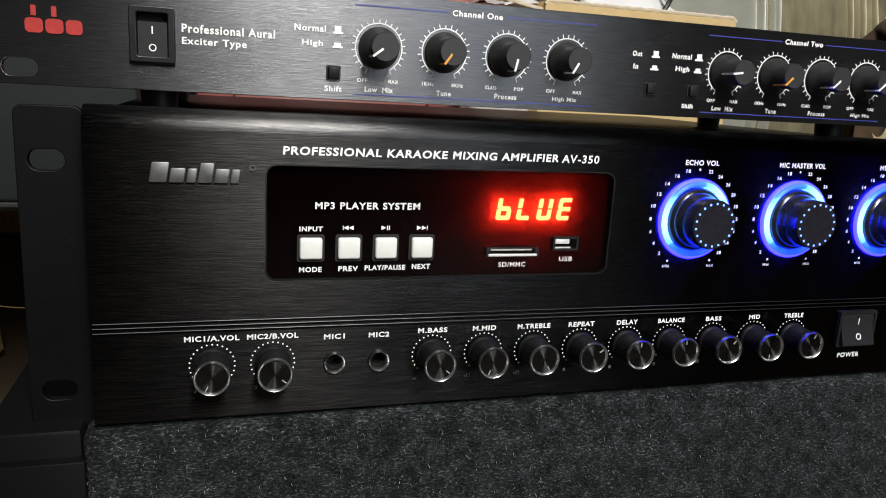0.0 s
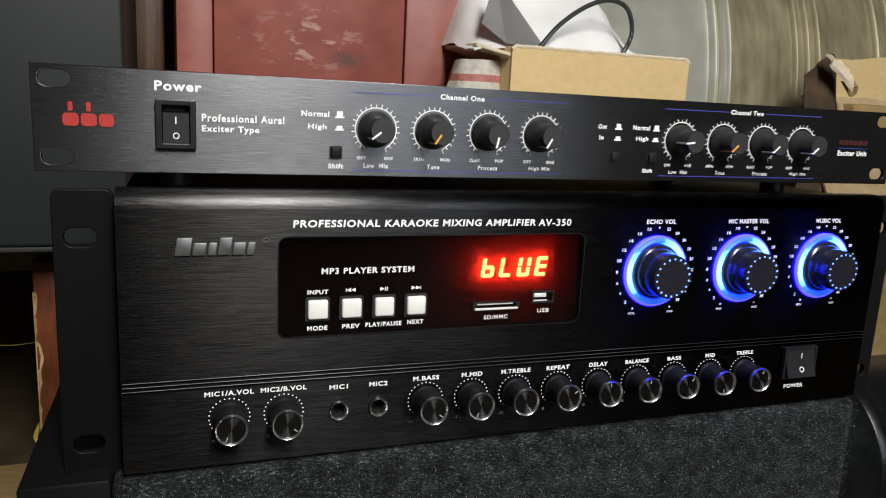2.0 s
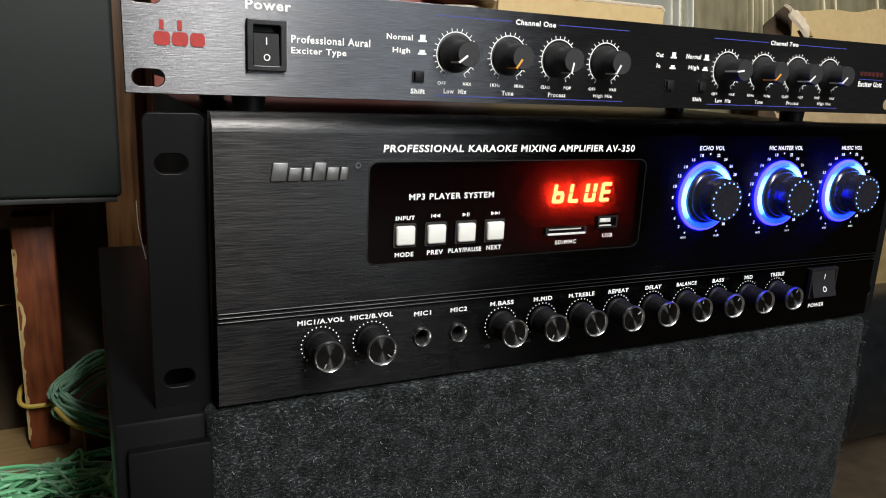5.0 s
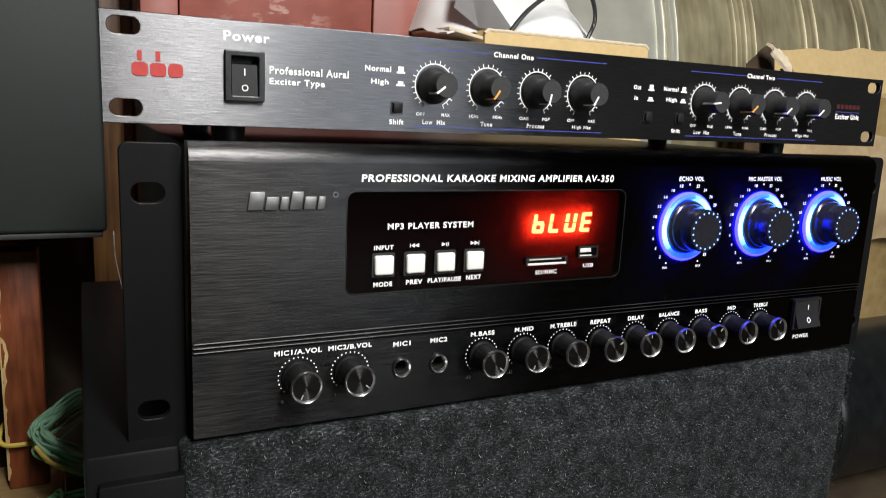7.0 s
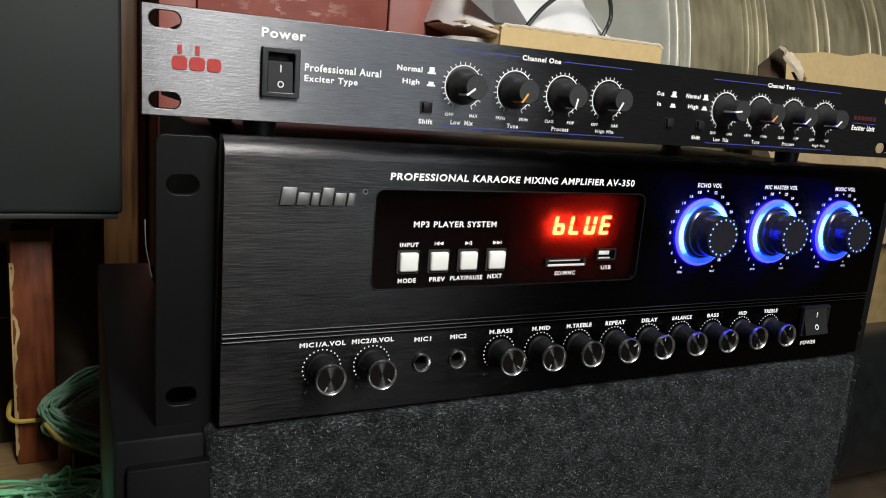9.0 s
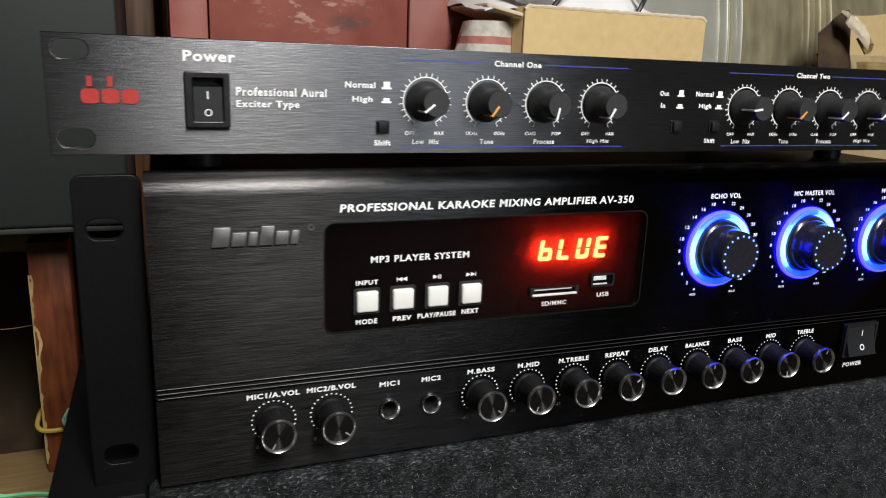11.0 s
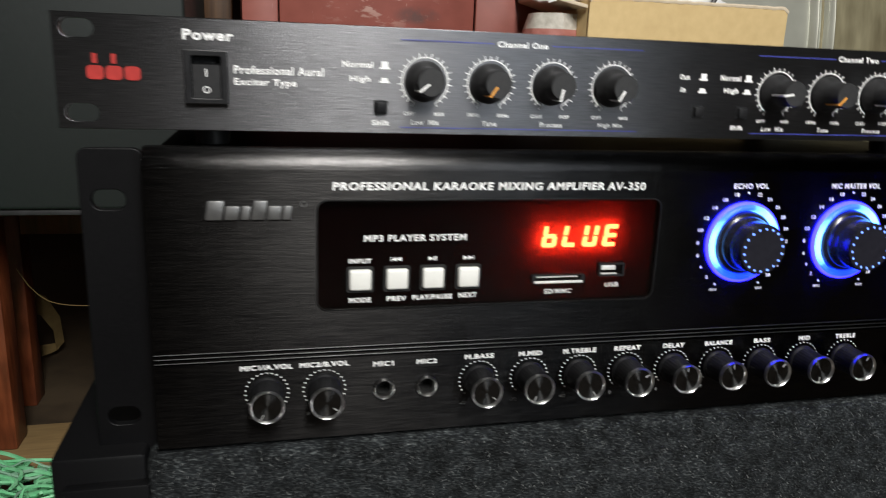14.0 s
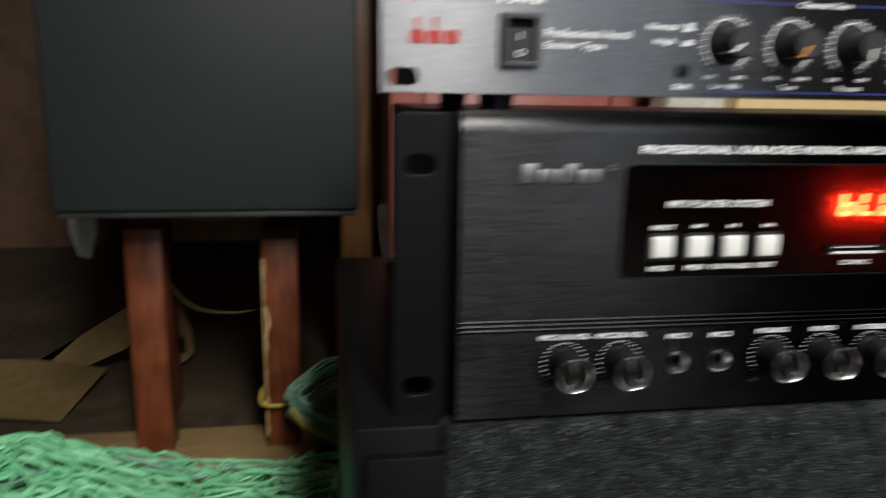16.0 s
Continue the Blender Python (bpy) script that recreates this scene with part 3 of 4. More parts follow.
    for k, ch in enumerate("bLUE"):
        x0, z0 = -0.0240 + gap * k, 0.0836
        th = 0.0018
        shape = {
            "a": (0.0008, wd - 0.0008, ht - th, ht), "d": (0.0008, wd - 0.0008, 0, th), "g": (0.0008, wd - 0.0008, ht / 2 - th / 2, ht / 2 + th / 2),
            "e": (0, th, 0.0006, ht / 2 - 0.0004), "f": (0, th, ht / 2 + 0.0004, ht - 0.0006), "c": (wd - th, wd, 0.0006, ht / 2 - 0.0004), "b": (wd - th, wd, ht / 2 + 0.0004, ht - 0.0006)}
        bms = []
        for s in segs[ch]:
            xa, xb, za, zb = shape[s]
            b = box(x0 + xa, x0 + xb, 0.0028, 0.0034, z0 + za, z0 + zb)
            for v in b.verts:
                v.co.x += (v.co.z - z0) * sl
            bms.append(b)
        part("display_digit", join(bms), M_SEG, amp, "glowing red display digit", smooth=False)
    # jacks
    for x in (-0.0965, -0.0765):
        j = part("jack_socket", lathe([(0.0033, 0.0016), (0.0036, 0.0002), (0.0042, -0.0014), (0.0045, -0.0017), (0.0049, -0.0010), (0.0050, 0.001), (0.0042, 0.002)], 36, False, False), M_CHROME, amp, "chrome jack socket", at=(x, 0, 0.0195))
        part("socket_bore", lathe([(0.0033, 0.0100), (0.0033, 0.0015)], 32, False, False), M_DARK, j, "dark bore of the socket", at=(x, 0, 0.0195))
        part("socket_depth", lathe([(0.0036, 0.0), (0.0036, 0.001)], 24), M_DARK, j, at=(x, 0.0095, 0.0195))
    return amp


AMP = amplifier()


def small_knobs(amp):
    body = grip = cap = rim = None
    xs = [-0.1482, -0.1232, -0.0518, -0.0267, -0.0016, 0.0235, 0.0486, 0.0737, 0.0988, 0.1240, 0.1491]
    turn = [205, 130, 130, 200, 150, 55, 0, 0, 40, 180, 25]
    words = ["MIC1/A.VOL", "MIC2/B.VOL", "M.BASS", "M.MID", "M.TREBLE", "REPEAT", "DELAY", "BALANCE", "BASS", "MID", "TREBLE"]
    wide = [0.0222, 0.0216, 0.0140, 0.0116, 0.0170, 0.0140, 0.0118, 0.0154, 0.0094, 0.0069, 0.0123]
    zc = 0.0212
    for k, (x, a, s, w) in enumerate(zip(xs, turn, words, wide)):
        lab = "black rotary knob with bright rim"
        if body is None:
            prof = [(0.0076, 0.0), (0.0076, -0.0012), (0.0069, -0.0020), (0.0067, -0.0132), (0.0070, -0.0138)]
            bm = lathe(prof, 60, False, True)
            for v in bm.verts:
                if -0.0133 < v.co.y < -0.0019:
                    q = math.atan2(v.co.z, v.co.x)
                    f = 1 + 0.018 * (1 if round(q / (2 * math.pi / 60)) % 2 else -1)
                    v.co.x *= f
                    v.co.z *= f
            ob = part("rotary_knob", bm, M_KNOB, amp, lab, at=(x, -0.0005, zc))
            body = ob.data
            r_ob = part("knob_rim", lathe([(0.0070, -0.0135), (0.0073, -0.0139), (0.0073, -0.0148), (0.0070, -0.0155), (0.0066, -0.0152), (0.0062, -0.0142)], 48, False, False), M_CHROME, ob, "bright metal rim", at=(x, -0.0005, zc))
            c_ob = part("knob_cap", lathe([(0.0063, -0.0139), (0.0063, -0.0143), (0.0001, -0.0143)], 48, False, False), M_SPUN, ob, "turned dark metal cap", at=(x, -0.0005, zc))
            p_ob = part("pointer", join([box(-0.00022, 0.00022, -0.0146, -0.0142, 0.0038, 0.0060)]), M_CUTLINE, ob, at=(x, -0.0005, zc))
            rim, cap, point = r_ob.data, c_ob.data, p_ob.data
        else:
            ob = shared("rotary_knob", body, amp, (x, -0.0005, zc), 0, lab)
            r_ob = shared("knob_rim", rim, ob, (x, -0.0005, zc), 0, "bright metal rim")
            c_ob = shared("knob_cap", cap, ob, (x, -0.0005, zc), 0, "turned dark metal cap")
            p_ob = shared("pointer", point, ob, (x, -0.0005, zc))
        p_ob.rotation_euler = (0, radians(a), 0)
        part("scale_dots", dots(x, zc, 0.0092, [225 - 270 * i / 20 for i in range(21)], 0.00036, -0.0003), M_PRINT, amp, smooth=False)
        part("printed_label", lettering(s, x, 0.0328 if k > 1 else 0.0331, w, 0.0024, -0.0003, 0.022), M_PRINT, amp, smooth=False)
        low = "-12" if k in (2, 3, 4, 8, 9, 10) else "0"
        part("printed_number", lettering(low, x - 0.0072, 0.0098, 0.003 if low != "0" else 0.0012, 0.0017, -0.0003), M_GREYPRINT, amp, smooth=False)


small_knobs(AMP)


def big_knobs(amp):
    zc = 0.0850
    names = ["ECHO VOL", "MIC MASTER VOL", "MUSIC VOL"]
    wide = [0.0190, 0.0285, 0.0195]
    kept = None
    for x, s, w in zip((0.0790, 0.1385, 0.1980), names, wide):
        at = (x, 0, zc)
        if kept is None:
            ring = part("light_ring", lathe([(0.0200, 0.0), (0.0200, -0.0010), (0.0197, -0.0017), (0.0190, -0.0019), (0.0188, -0.0016)], 64, False, False), M_RING, amp, "blue glowing light ring", at=at)
            core = part("ring_core", lathe([(0.0188, -0.0016), (0.0184, -0.0027), (0.0174, -0.0031), (0.0164, -0.0026), (0.0158, -0.0010), (0.0156, 0.0)], 64, False, False), M_RINGHOT, ring, at=at)
            knob = part("volume_knob", lathe([(0.0155, 0.0), (0.0155, -0.0022), (0.0148, -0.0034), (0.0136, -0.0042), (0.0131, -0.0062), (0.0124, -0.0072), (0.0119, -0.0090), (0.0120, -0.0156), (0.0115, -0.0166), (0.0001, -0.0166)], 64, False, False), M_VOLKNOB, amp, "large black volume knob", at=at)
            dot = part("lit_dots", dots(0, 0, 0.0102, [360 * i / 18 + 10 for i in range(18)], 0.00056, -0.01685), M_BLUEDOT, knob, "ring of blue dots", at=at, smooth=False)
            kept = (ring.data, core.data, knob.data, dot.data)
        else:
            ring = shared("light_ring", kept[0], amp, at, 0, "blue glowing light ring")
            shared("ring_core", kept[1], ring, at)
            knob = shared("volume_knob", kept[2], amp, at, 0, "large black volume knob")
            shared("lit_dots", kept[3], knob, at, 0, "ring of blue dots")
        bms = []
        for i in range(21):
            a, v = 240 - 15 * i, 2 * i
            px, pz = x + 0.0243 * math.cos(radians(a)), zc + 0.0243 * math.sin(radians(a))
            if v in (0, 20, 40):
                bms.append(dots(px, pz, 0, [0], 0.0006, -0.0003))
            else:
                bms.append(lettering(str(v), px, pz, 0.0012 if v < 10 else 0.0025, 0.0018, -0.0003, 0.02))
        bms.append(lettering("MIN", x - 0.0128, zc - 0.0238, 0.0036, 0.0014, -0.0003))
        bms.append(lettering("MAX", x + 0.0128, zc - 0.0238, 0.0040, 0.0014, -0.0003))
        part("volume_scale", join(bms), M_PRINT, amp, "white printed number scale", smooth=False)
        part("printed_label", lettering(s, x + 0.001, 0.1126, w, 0.0026, -0.0003, 0.02), M_PRINT, amp, smooth=False)


big_knobs(AMP)


def triangle(cx, cz, w, h, y, way=1):
    bm = bmesh.new()
    bm.faces.new([bm.verts.new(p) for p in ((cx - way * w / 2, y, cz - h / 2), (cx + way * w / 2, y, cz), (cx - way * w / 2, y, cz + h / 2))])
    return bm


def amp_print(amp):
    Y = -0.0003
    def put(s, cx, cz, w, h, bold=0.02, slant=0.0, m=M_PRINT):
        part("printed_label", lettering(s, cx, cz, w, h, Y, bold, slant), m, amp, smooth=False)
    put("PROFESSIONAL KARAOKE MIXING AMPLIFIER", -0.0581, 0.1127, 0.1233, 0.0035, 0.020, 0.07)
    put("AV-350", 0.0145, 0.1126, 0.0190, 0.0037, 0.010, 0.04)
    put("MP3 PLAYER SYSTEM", -0.0835, 0.0900, 0.0455, 0.0030, 0.015)
    put("INPUT", -0.1078, 0.0800, 0.0098, 0.0021)
    put("MODE", -0.1078, 0.0623, 0.0096, 0.0023)
    put("PREV", -0.0916, 0.0625, 0.0086, 0.0023)
    put("PLAY/PAUSE", -0.0753, 0.0627, 0.0182, 0.0023)
    put("NEXT", -0.0590, 0.0630, 0.0084, 0.0023)
    put("SD/MMC", -0.0155, 0.0633, 0.0134, 0.0022, 0.005)
    put("USB", 0.0115, 0.0656, 0.0068, 0.0022, 0.005)
    put("MIC1", -0.0968, 0.0318, 0.0092, 0.0024)
    put("MIC2", -0.0768, 0.0318, 0.0094, 0.0024)
    put("POWER", 0.1905, 0.0085, 0.0150, 0.0027)
    z = 0.0805
    rew = [bar(-0.0944, -0.0941, z - 0.001, z + 0.001, Y), triangle(-0.0930, z, 0.0022, 0.002, Y, -1), triangle(-0.0908, z, 0.0022, 0.002, Y, -1)]
    pau = [triangle(-0.0765, z, 0.0022, 0.002, Y), bar(-0.0752, -0.0748, z - 0.001, z + 0.001, Y), bar(-0.0743, -0.0739, z - 0.001, z + 0.001, Y)]
    nxt = [triangle(-0.0606, z, 0.0022, 0.002, Y), triangle(-0.0584, z, 0.0022, 0.002, Y), bar(-0.0572, -0.0569, z - 0.001, z + 0.001, Y)]
    for b in (rew, pau, nxt):
        part("printed_symbol", join(b), M_PRINT, amp, smooth=False)
    # raised maker's badge as plain slanted blocks
    x, h = -0.1712, 0.0080
    for w, hh in ((0.0074, 1.0), (0.0064, 0.72), (0.0044, 0.72), (0.0062, 1.0), (0.0062, 0.72), (0.0042, 0.72)):
        b = box(x, x + w - 0.0008, -0.0012, 0.0004, 0.0988, 0.0988 + h * hh, 0.0004, 2)
        for v in b.verts:
            v.co.x += (v.co.z - 0.0988) * 0.16
        part("badge_block", b, M_BADGE, amp, "raised grey metal badge block")
        x += w
    part("badge_dot", plate([circle(-0.1318, 0.1052, 0.0013), circle(-0.1318, 0.1052, 0.0009)], -0.0006, 0.0002), M_BADGE, amp)
    # power rocker
    p = part("power_switch", plate([rounded(0.1790, 0.2040, 0.0140, 0.0345, 0.0012), rounded(0.1805, 0.2025, 0.0155, 0.0330, 0.0008)], -0.0022, 0.002), M_PLASTIC, amp, "black rocker power switch")
    prof = [(0.001, 0.0152), (-0.0052, 0.0155), (-0.0022, 0.0245), (-0.0016, 0.0332), (0.001, 0.0333)]
    part("rocker", extruded(prof, 0.1808, 0.2022), M_ROCKER, p)
    part("switch_mark", join([bar(0.1913, 0.1919, 0.0268, 0.0302, -0.0025)]), M_PRINT, p, smooth=False)
    mk = plate([circle(0.1916, 0.0202, 0.0017, 20), circle(0.1916, 0.0202, 0.0012, 20)], -0.0001, 0.0001)
    for v in mk.verts:
        v.co.y += -0.0052 + (v.co.z - 0.0155) * 0.3333 - 0.0003
    part("switch_mark", mk, M_PRINT, p, smooth=False)


amp_print(AMP)

# ---- exciter on top ----
XY, XX0, XX1, XZ0, XZ1 = 0.0138, -0.2258, 0.2568, 0.1336, 0.1782


def exciter():
    ex = thing("rack_exciter", (0.0155, 0.11, 0.1245), "slim one-unit rack exciter with brushed dark front, on the amplifier", "audio processor")
    sl = [rounded(x - 0.0062, x + 0.0062, z - 0.0035, z + 0.0035, 0.0034) for x in (-0.2168, 0.2482) for z in (0.1724, 0.1400)]
    wins = [rounded(-0.1775, -0.1612, 0.1448, 0.1655, 0.0006)]
    part("front_panel", plate([[(XX0, XZ0), (XX1, XZ0), (XX1, XZ1), (XX0, XZ1)]] + sl + wins, XY, XY + 0.003, 0.0003), M_XPANEL, ex, "brushed dark aluminium rack panel", smooth=False)
    part("chassis", box(-0.203, 0.234, XY + 0.0032, 0.185, 0.1375, 0.1762, 0.0008), M_BLACK, ex, "black steel case")
    for x in (-0.17, 0.20):
        for y in (0.05, 0.165):
            part("foot", lathe([(0.0075, -0.0063), (0.0085, 0.0063)], 20), M_RUBBER, ex, at=(x, y, 0.1310)).rotation_euler = (radians(90), 0, 0)
    # rocker switch
    s = part("power_switch", plate([rounded(-0.1778, -0.1610, 0.1445, 0.1658, 0.0008), rounded(-0.1750, -0.1636, 0.1468, 0.1634, 0.0006)], XY - 0.0026, XY + 0.002, 0.0004), M_PLASTIC, ex, "black rocker power switch", smooth=False)
    y = XY
    prof = [(y + 0.003, 0.1466), (y - 0.0016, 0.1468), (y - 0.0006, 0.1600), (y + 0.0024, 0.1608), (y + 0.0030, 0.1635), (y + 0.006, 0.1635)]
    part("rocker", extruded(prof, -0.1747, -0.1639), M_ROCKER, s)
    part("switch_mark", bar(-0.1696, -0.1691, 0.1554, 0.1584, y - 0.0014), M_PRINT, s, smooth=False)
    mk = plate([circle(-0.1693, 0.1502, 0.0014, 20), circle(-0.1693, 0.1502, 0.0010, 20)], y - 0.0018, y - 0.0016)
    part("switch_mark", mk, M_PRINT, s, smooth=False)
    # push buttons
    for x, z in ((-0.0980, 0.1448), (0.0548, 0.1462), (0.0785, 0.1462)):
        b = part("button_surround", plate([rounded(x - 0.0030, x + 0.0030, z - 0.0030, z + 0.0030, 0.0005), rounded(x - 0.0024, x + 0.0024, z - 0.0024, z + 0.0024, 0.0003)], XY - 0.0006, XY + 0.001), M_PLASTIC, ex)
        part("push_button", box(x - 0.0023, x + 0.0023, XY - 0.0022, XY + 0.002, z - 0.0023, z + 0.0023, 0.0004, 2), M_KNOB, ex, "small black push button")
    return ex


EXC = exciter()


def exciter_knobs(ex):
    zc = 0.1562
    kept = None
    spec = [(-0.0788, 218, 0, "Low  Mix", 0.0125, "OFF", "MAX"), (-0.0495, 235, 1, "Tune", 0.0068, "1KHz", "8KHz"), (-0.0200, 258, 0, "Process", 0.0108, "CLASS", "POP"), (0.0095, 240, 0, "High Mix", 0.0125, "OFF", "MAX"),
            (0.0965, 188, 0, "Low  Mix", 0.0125, "OFF", "MAX"), (0.1255, 225, 1, "Tune", 0.0068, "1KHz", "8KHz"), (0.1545, 222, 0, "Process", 0.0108, "CLASS", "POP"), (0.1832, 222, 0, "High Mix", 0.0125, "OFF", "MAX")]
    for x, a, tint, word, ww, lo, hi in spec:
        at = (x, XY, zc)
        if kept is None:
            k = part("control_knob", lathe([(0.0088, 0.0), (0.0088, -0.0010), (0.0080, -0.0028), (0.0068, -0.0045), (0.0062, -0.0070), (0.0060, -0.0140), (0.0056, -0.0146), (0.0001, -0.0146)], 44, False, False), M_SOFTKNOB, ex, "black control knob", at=at)
            line = join([box(0.0012, 0.0058, -0.0149, -0.0144, -0.00045, 0.00045), box(0.0054, 0.0065, -0.0149, -0.0030, -0.00045, 0.00045)])
            p = part("pointer", line, M_PRINT, k, at=at)
            kept = (k.data, p.data)
            orange = p.data.copy()
            orange.materials[0] = M_ORANGE
        else:
            k = shared("control_knob", kept[0], ex, at, 0, "black control knob")
            p = shared("pointer", orange if tint else kept[1], k, at, 0, "orange pointer line" if tint else "")
        p.rotation_euler = (0, -radians(a), 0)
        Y = XY - 0.0003
        bms = [stroke(x, zc, 0.0101, 0.0121 if i % 2 == 0 else 0.0117, 242 - 304 * i / 22, 0.00042, Y) for i in range(23)]
        n = 60
        arc = bmesh.new()
        for i in range(n):
            q = [radians(242 - 304 * (i + d) / n) for d in (0, 1)]
            arc.faces.new([arc.verts.new((x + r * math.cos(u), Y, zc + r * math.sin(u))) for r, u in ((0.0099, q[0]), (0.0099, q[1]), (0.0104, q[1]), (0.0104, q[0]))])
        part("knob_scale", join(bms + [arc]), M_PRINT, ex, "white ticked scale", smooth=False)
        part("printed_label", lettering(word, x + 0.0006, 0.1387, ww, 0.0023, Y, 0.020), M_PRINT, ex, smooth=False)
        for t, dx in ((lo, -0.0068), (hi, 0.0068)):
            part("printed_label", lettering(t, x + dx, 0.1424, 0.0055 if len(t) > 3 else 0.0046, 0.0016, Y, 0.016), M_PRINT, ex, smooth=False)


exciter_knobs(EXC)


def exciter_print(ex):
    Y = XY - 0.0003
    def put(s, cx, cz, w, h, m=M_PRINT, bold=0.020):
        part("printed_label", lettering(s, cx, cz, w, h, Y, bold), m, ex, smooth=False)
    put("Power", -0.1682, 0.1716, 0.0195, 0.0042)
    put("Professional Aural", -0.1404, 0.1586, 0.0362, 0.0034, bold=0.014)
    put("Exciter Type", -0.1460, 0.1534, 0.0250, 0.0036, bold=0.014)
    for x in (-0.1080, 0.0705):
        put("Normal", x, 0.1624, 0.0130 if x < 0 else 0.0108, 0.0026)
        put("High", x + 0.001, 0.1562, 0.0088 if x < 0 else 0.0078, 0.0030)
    put("Out", 0.0460, 0.1622, 0.0052, 0.0024)
    put("In", 0.0458, 0.1564, 0.0026, 0.0024)
    put("Shift", -0.0980, 0.1382, 0.0074, 0.0024)
    put("Shift", 0.0768, 0.1390, 0.0068, 0.0022)
    put("Channel One", -0.0350, 0.1732, 0.0235, 0.0026)
    put("Channel Two", 0.1408, 0.1734, 0.0235, 0.0026)
    put("Exciter Unit", 0.2245, 0.1524, 0.0235, 0.0033)
    for x in (-0.0965, 0.0560, 0.0802):
        for z, hh in ((0.1618, 0.0024), (0.1560, 0.0014)):
            part("printed_symbol", join([bar(x - 0.0022, x + 0.0022, z - 0.0010, z - 0.0002, Y), bar(x - 0.0014, x + 0.0014, z - 0.0002, z - 0.0002 + hh, Y)]), M_PRINT, ex, smooth=False)
    # thin blue lines round each channel
    for xa, xb in ((-0.0895, -0.0485), (-0.0215, 0.0235), (0.0842, 0.1275), (0.1540, 0.1962)):
        part("blue_line", bar(xa, xb, 0.1731, 0.1735, Y), M_BLUEPRINT, ex, smooth=False)
    for xa, xb in ((-0.0895, 0.0235), (0.0842, 0.1962)):
        part("blue_line", bar(xa, xb, 0.1362, 0.1366, Y), M_BLUEPRINT, ex, smooth=False)
    part("blue_line", bar(0.2128, 0.2362, 0.1552, 0.1555, Y), M_BLUEPRINT, ex, smooth=False)
    # unreadable dim red model mark, as plain bars
    part("model_mark", join([bar(0.2130 + 0.0039 * k, 0.2163 + 0.0039 * k, 0.1575, 0.1602, Y) for k in range(6)]), M_DIMRED, ex, "dim red printed bars", smooth=False)
    # red maker's mark as plain shapes
    blobs = [plate([rounded(a, a + w, 0.1530, top, 0.0016)], Y - 0.0001, Y) for a, w, top in ((-0.2142, 0.0062, 0.1584), (-0.2072, 0.0062, 0.1584), (-0.2002, 0.0058, 0.1584))] + [bar(-0.2120, -0.2102, 0.1592, 0.1630, Y), bar(-0.2050, -0.2032, 0.1592, 0.1630, Y)]
    part("maker_mark", join(blobs), M_REDPRINT, ex, "red maker mark of plain shapes", smooth=False)


exciter_print(EXC)


# ---- clutter behind, left ----
def grey_cabinet():
    g = thing("grey_cabinet", (-0.35, 0.52, 0.02), "large dark grey-green box cabinet standing on a red wooden stool", "cabinet")
    part("body", box(-0.492, -0.215, 0.42, 0.66, 0.020, 0.62, 0.004, 3), M_GREYBOX, g)
    part("bottom_edge", box(-0.488, -0.219, 0.424, 0.656, 0.0145, 0.0198, 0.001), M_RUBBER, g)


def stool():
    s = thing("wooden_stool", (-0.36, 0.56, -0.2605), "red-stained wooden stool with chipped legs", "stool")
    part("seat", box(-0.455, -0.265, 0.540, 0.72, -0.010, 0.0142, 0.003), M_REDWOOD, s)
    part("apron", box(-0.43, -0.29, 0.628, 0.642, -0.050, -0.0102, 0.001), M_REDWOOD, s)
    rng = random.Random(4)
    for x, y in ((-0.453, 0.50), (-0.3145, 0.50), (-0.478, 0.66), (-0.330, 0.66)):
        bm = box(x, x + 0.037, y, y + 0.036, -0.2605 if y < 0.6 else FLOOR, -0.0105, 0.002, 2)
        part("leg", bm, M_REDWOOD, s)
    # pale chipped strip where paint has broken away
    bm = bmesh.new()
    pts = []
    for k in range(49):
        z = -0.250 + k * 0.0043
        w = 0.0008 + 0.0130 * max(0.0, noise.noise(Vector((z * 26, 2.0, 0.5))) + 0.12) + 0.0040 * max(0.0, noise.noise(Vector((z * 110, 5.0, 1.5)))) + 0.0005 * rng.random()
        pts.append((z, w, 0.0006 * rng.random()))
    a = [bm.verts.new((-0.3153, 0.5012, z)) for z, w, d in pts]
    b = [bm.verts.new((-0.3146 + w, 0.4993 - d, z)) for z, w, d in pts]
    for k in range(len(a) - 1):
        bm.faces.new((a[k], b[k], b[k + 1], a[k + 1]))
    part("chipped_edge", bm, M_PALEWOOD, s, "bare pale wood where paint chipped")
    ring = [(-0.296 + 0.0255 * math.copysign(abs(math.cos(q)) ** 0.5, math.cos(q)), 0.518 + 0.0255 * math.copysign(abs(math.sin(q)) ** 0.5, math.sin(q)), -0.205 + 0.004 * math.sin(q)) for q in [2 * math.pi * k / 32 for k in range(33)]]
    part("yellow_tie", tube(ring, 0.0024, 6), M_YELLOW, s, "yellow twine tied round the leg")


grey_cabinet()
stool()
board = part("wood_plank", box(-0.56, -0.265, 0.47, 0.56, FLOOR + 0.0005, -0.2612, 0.002), M_PLANK)
tagged(board, "pale wooden plank lying under the stool legs", "plank")


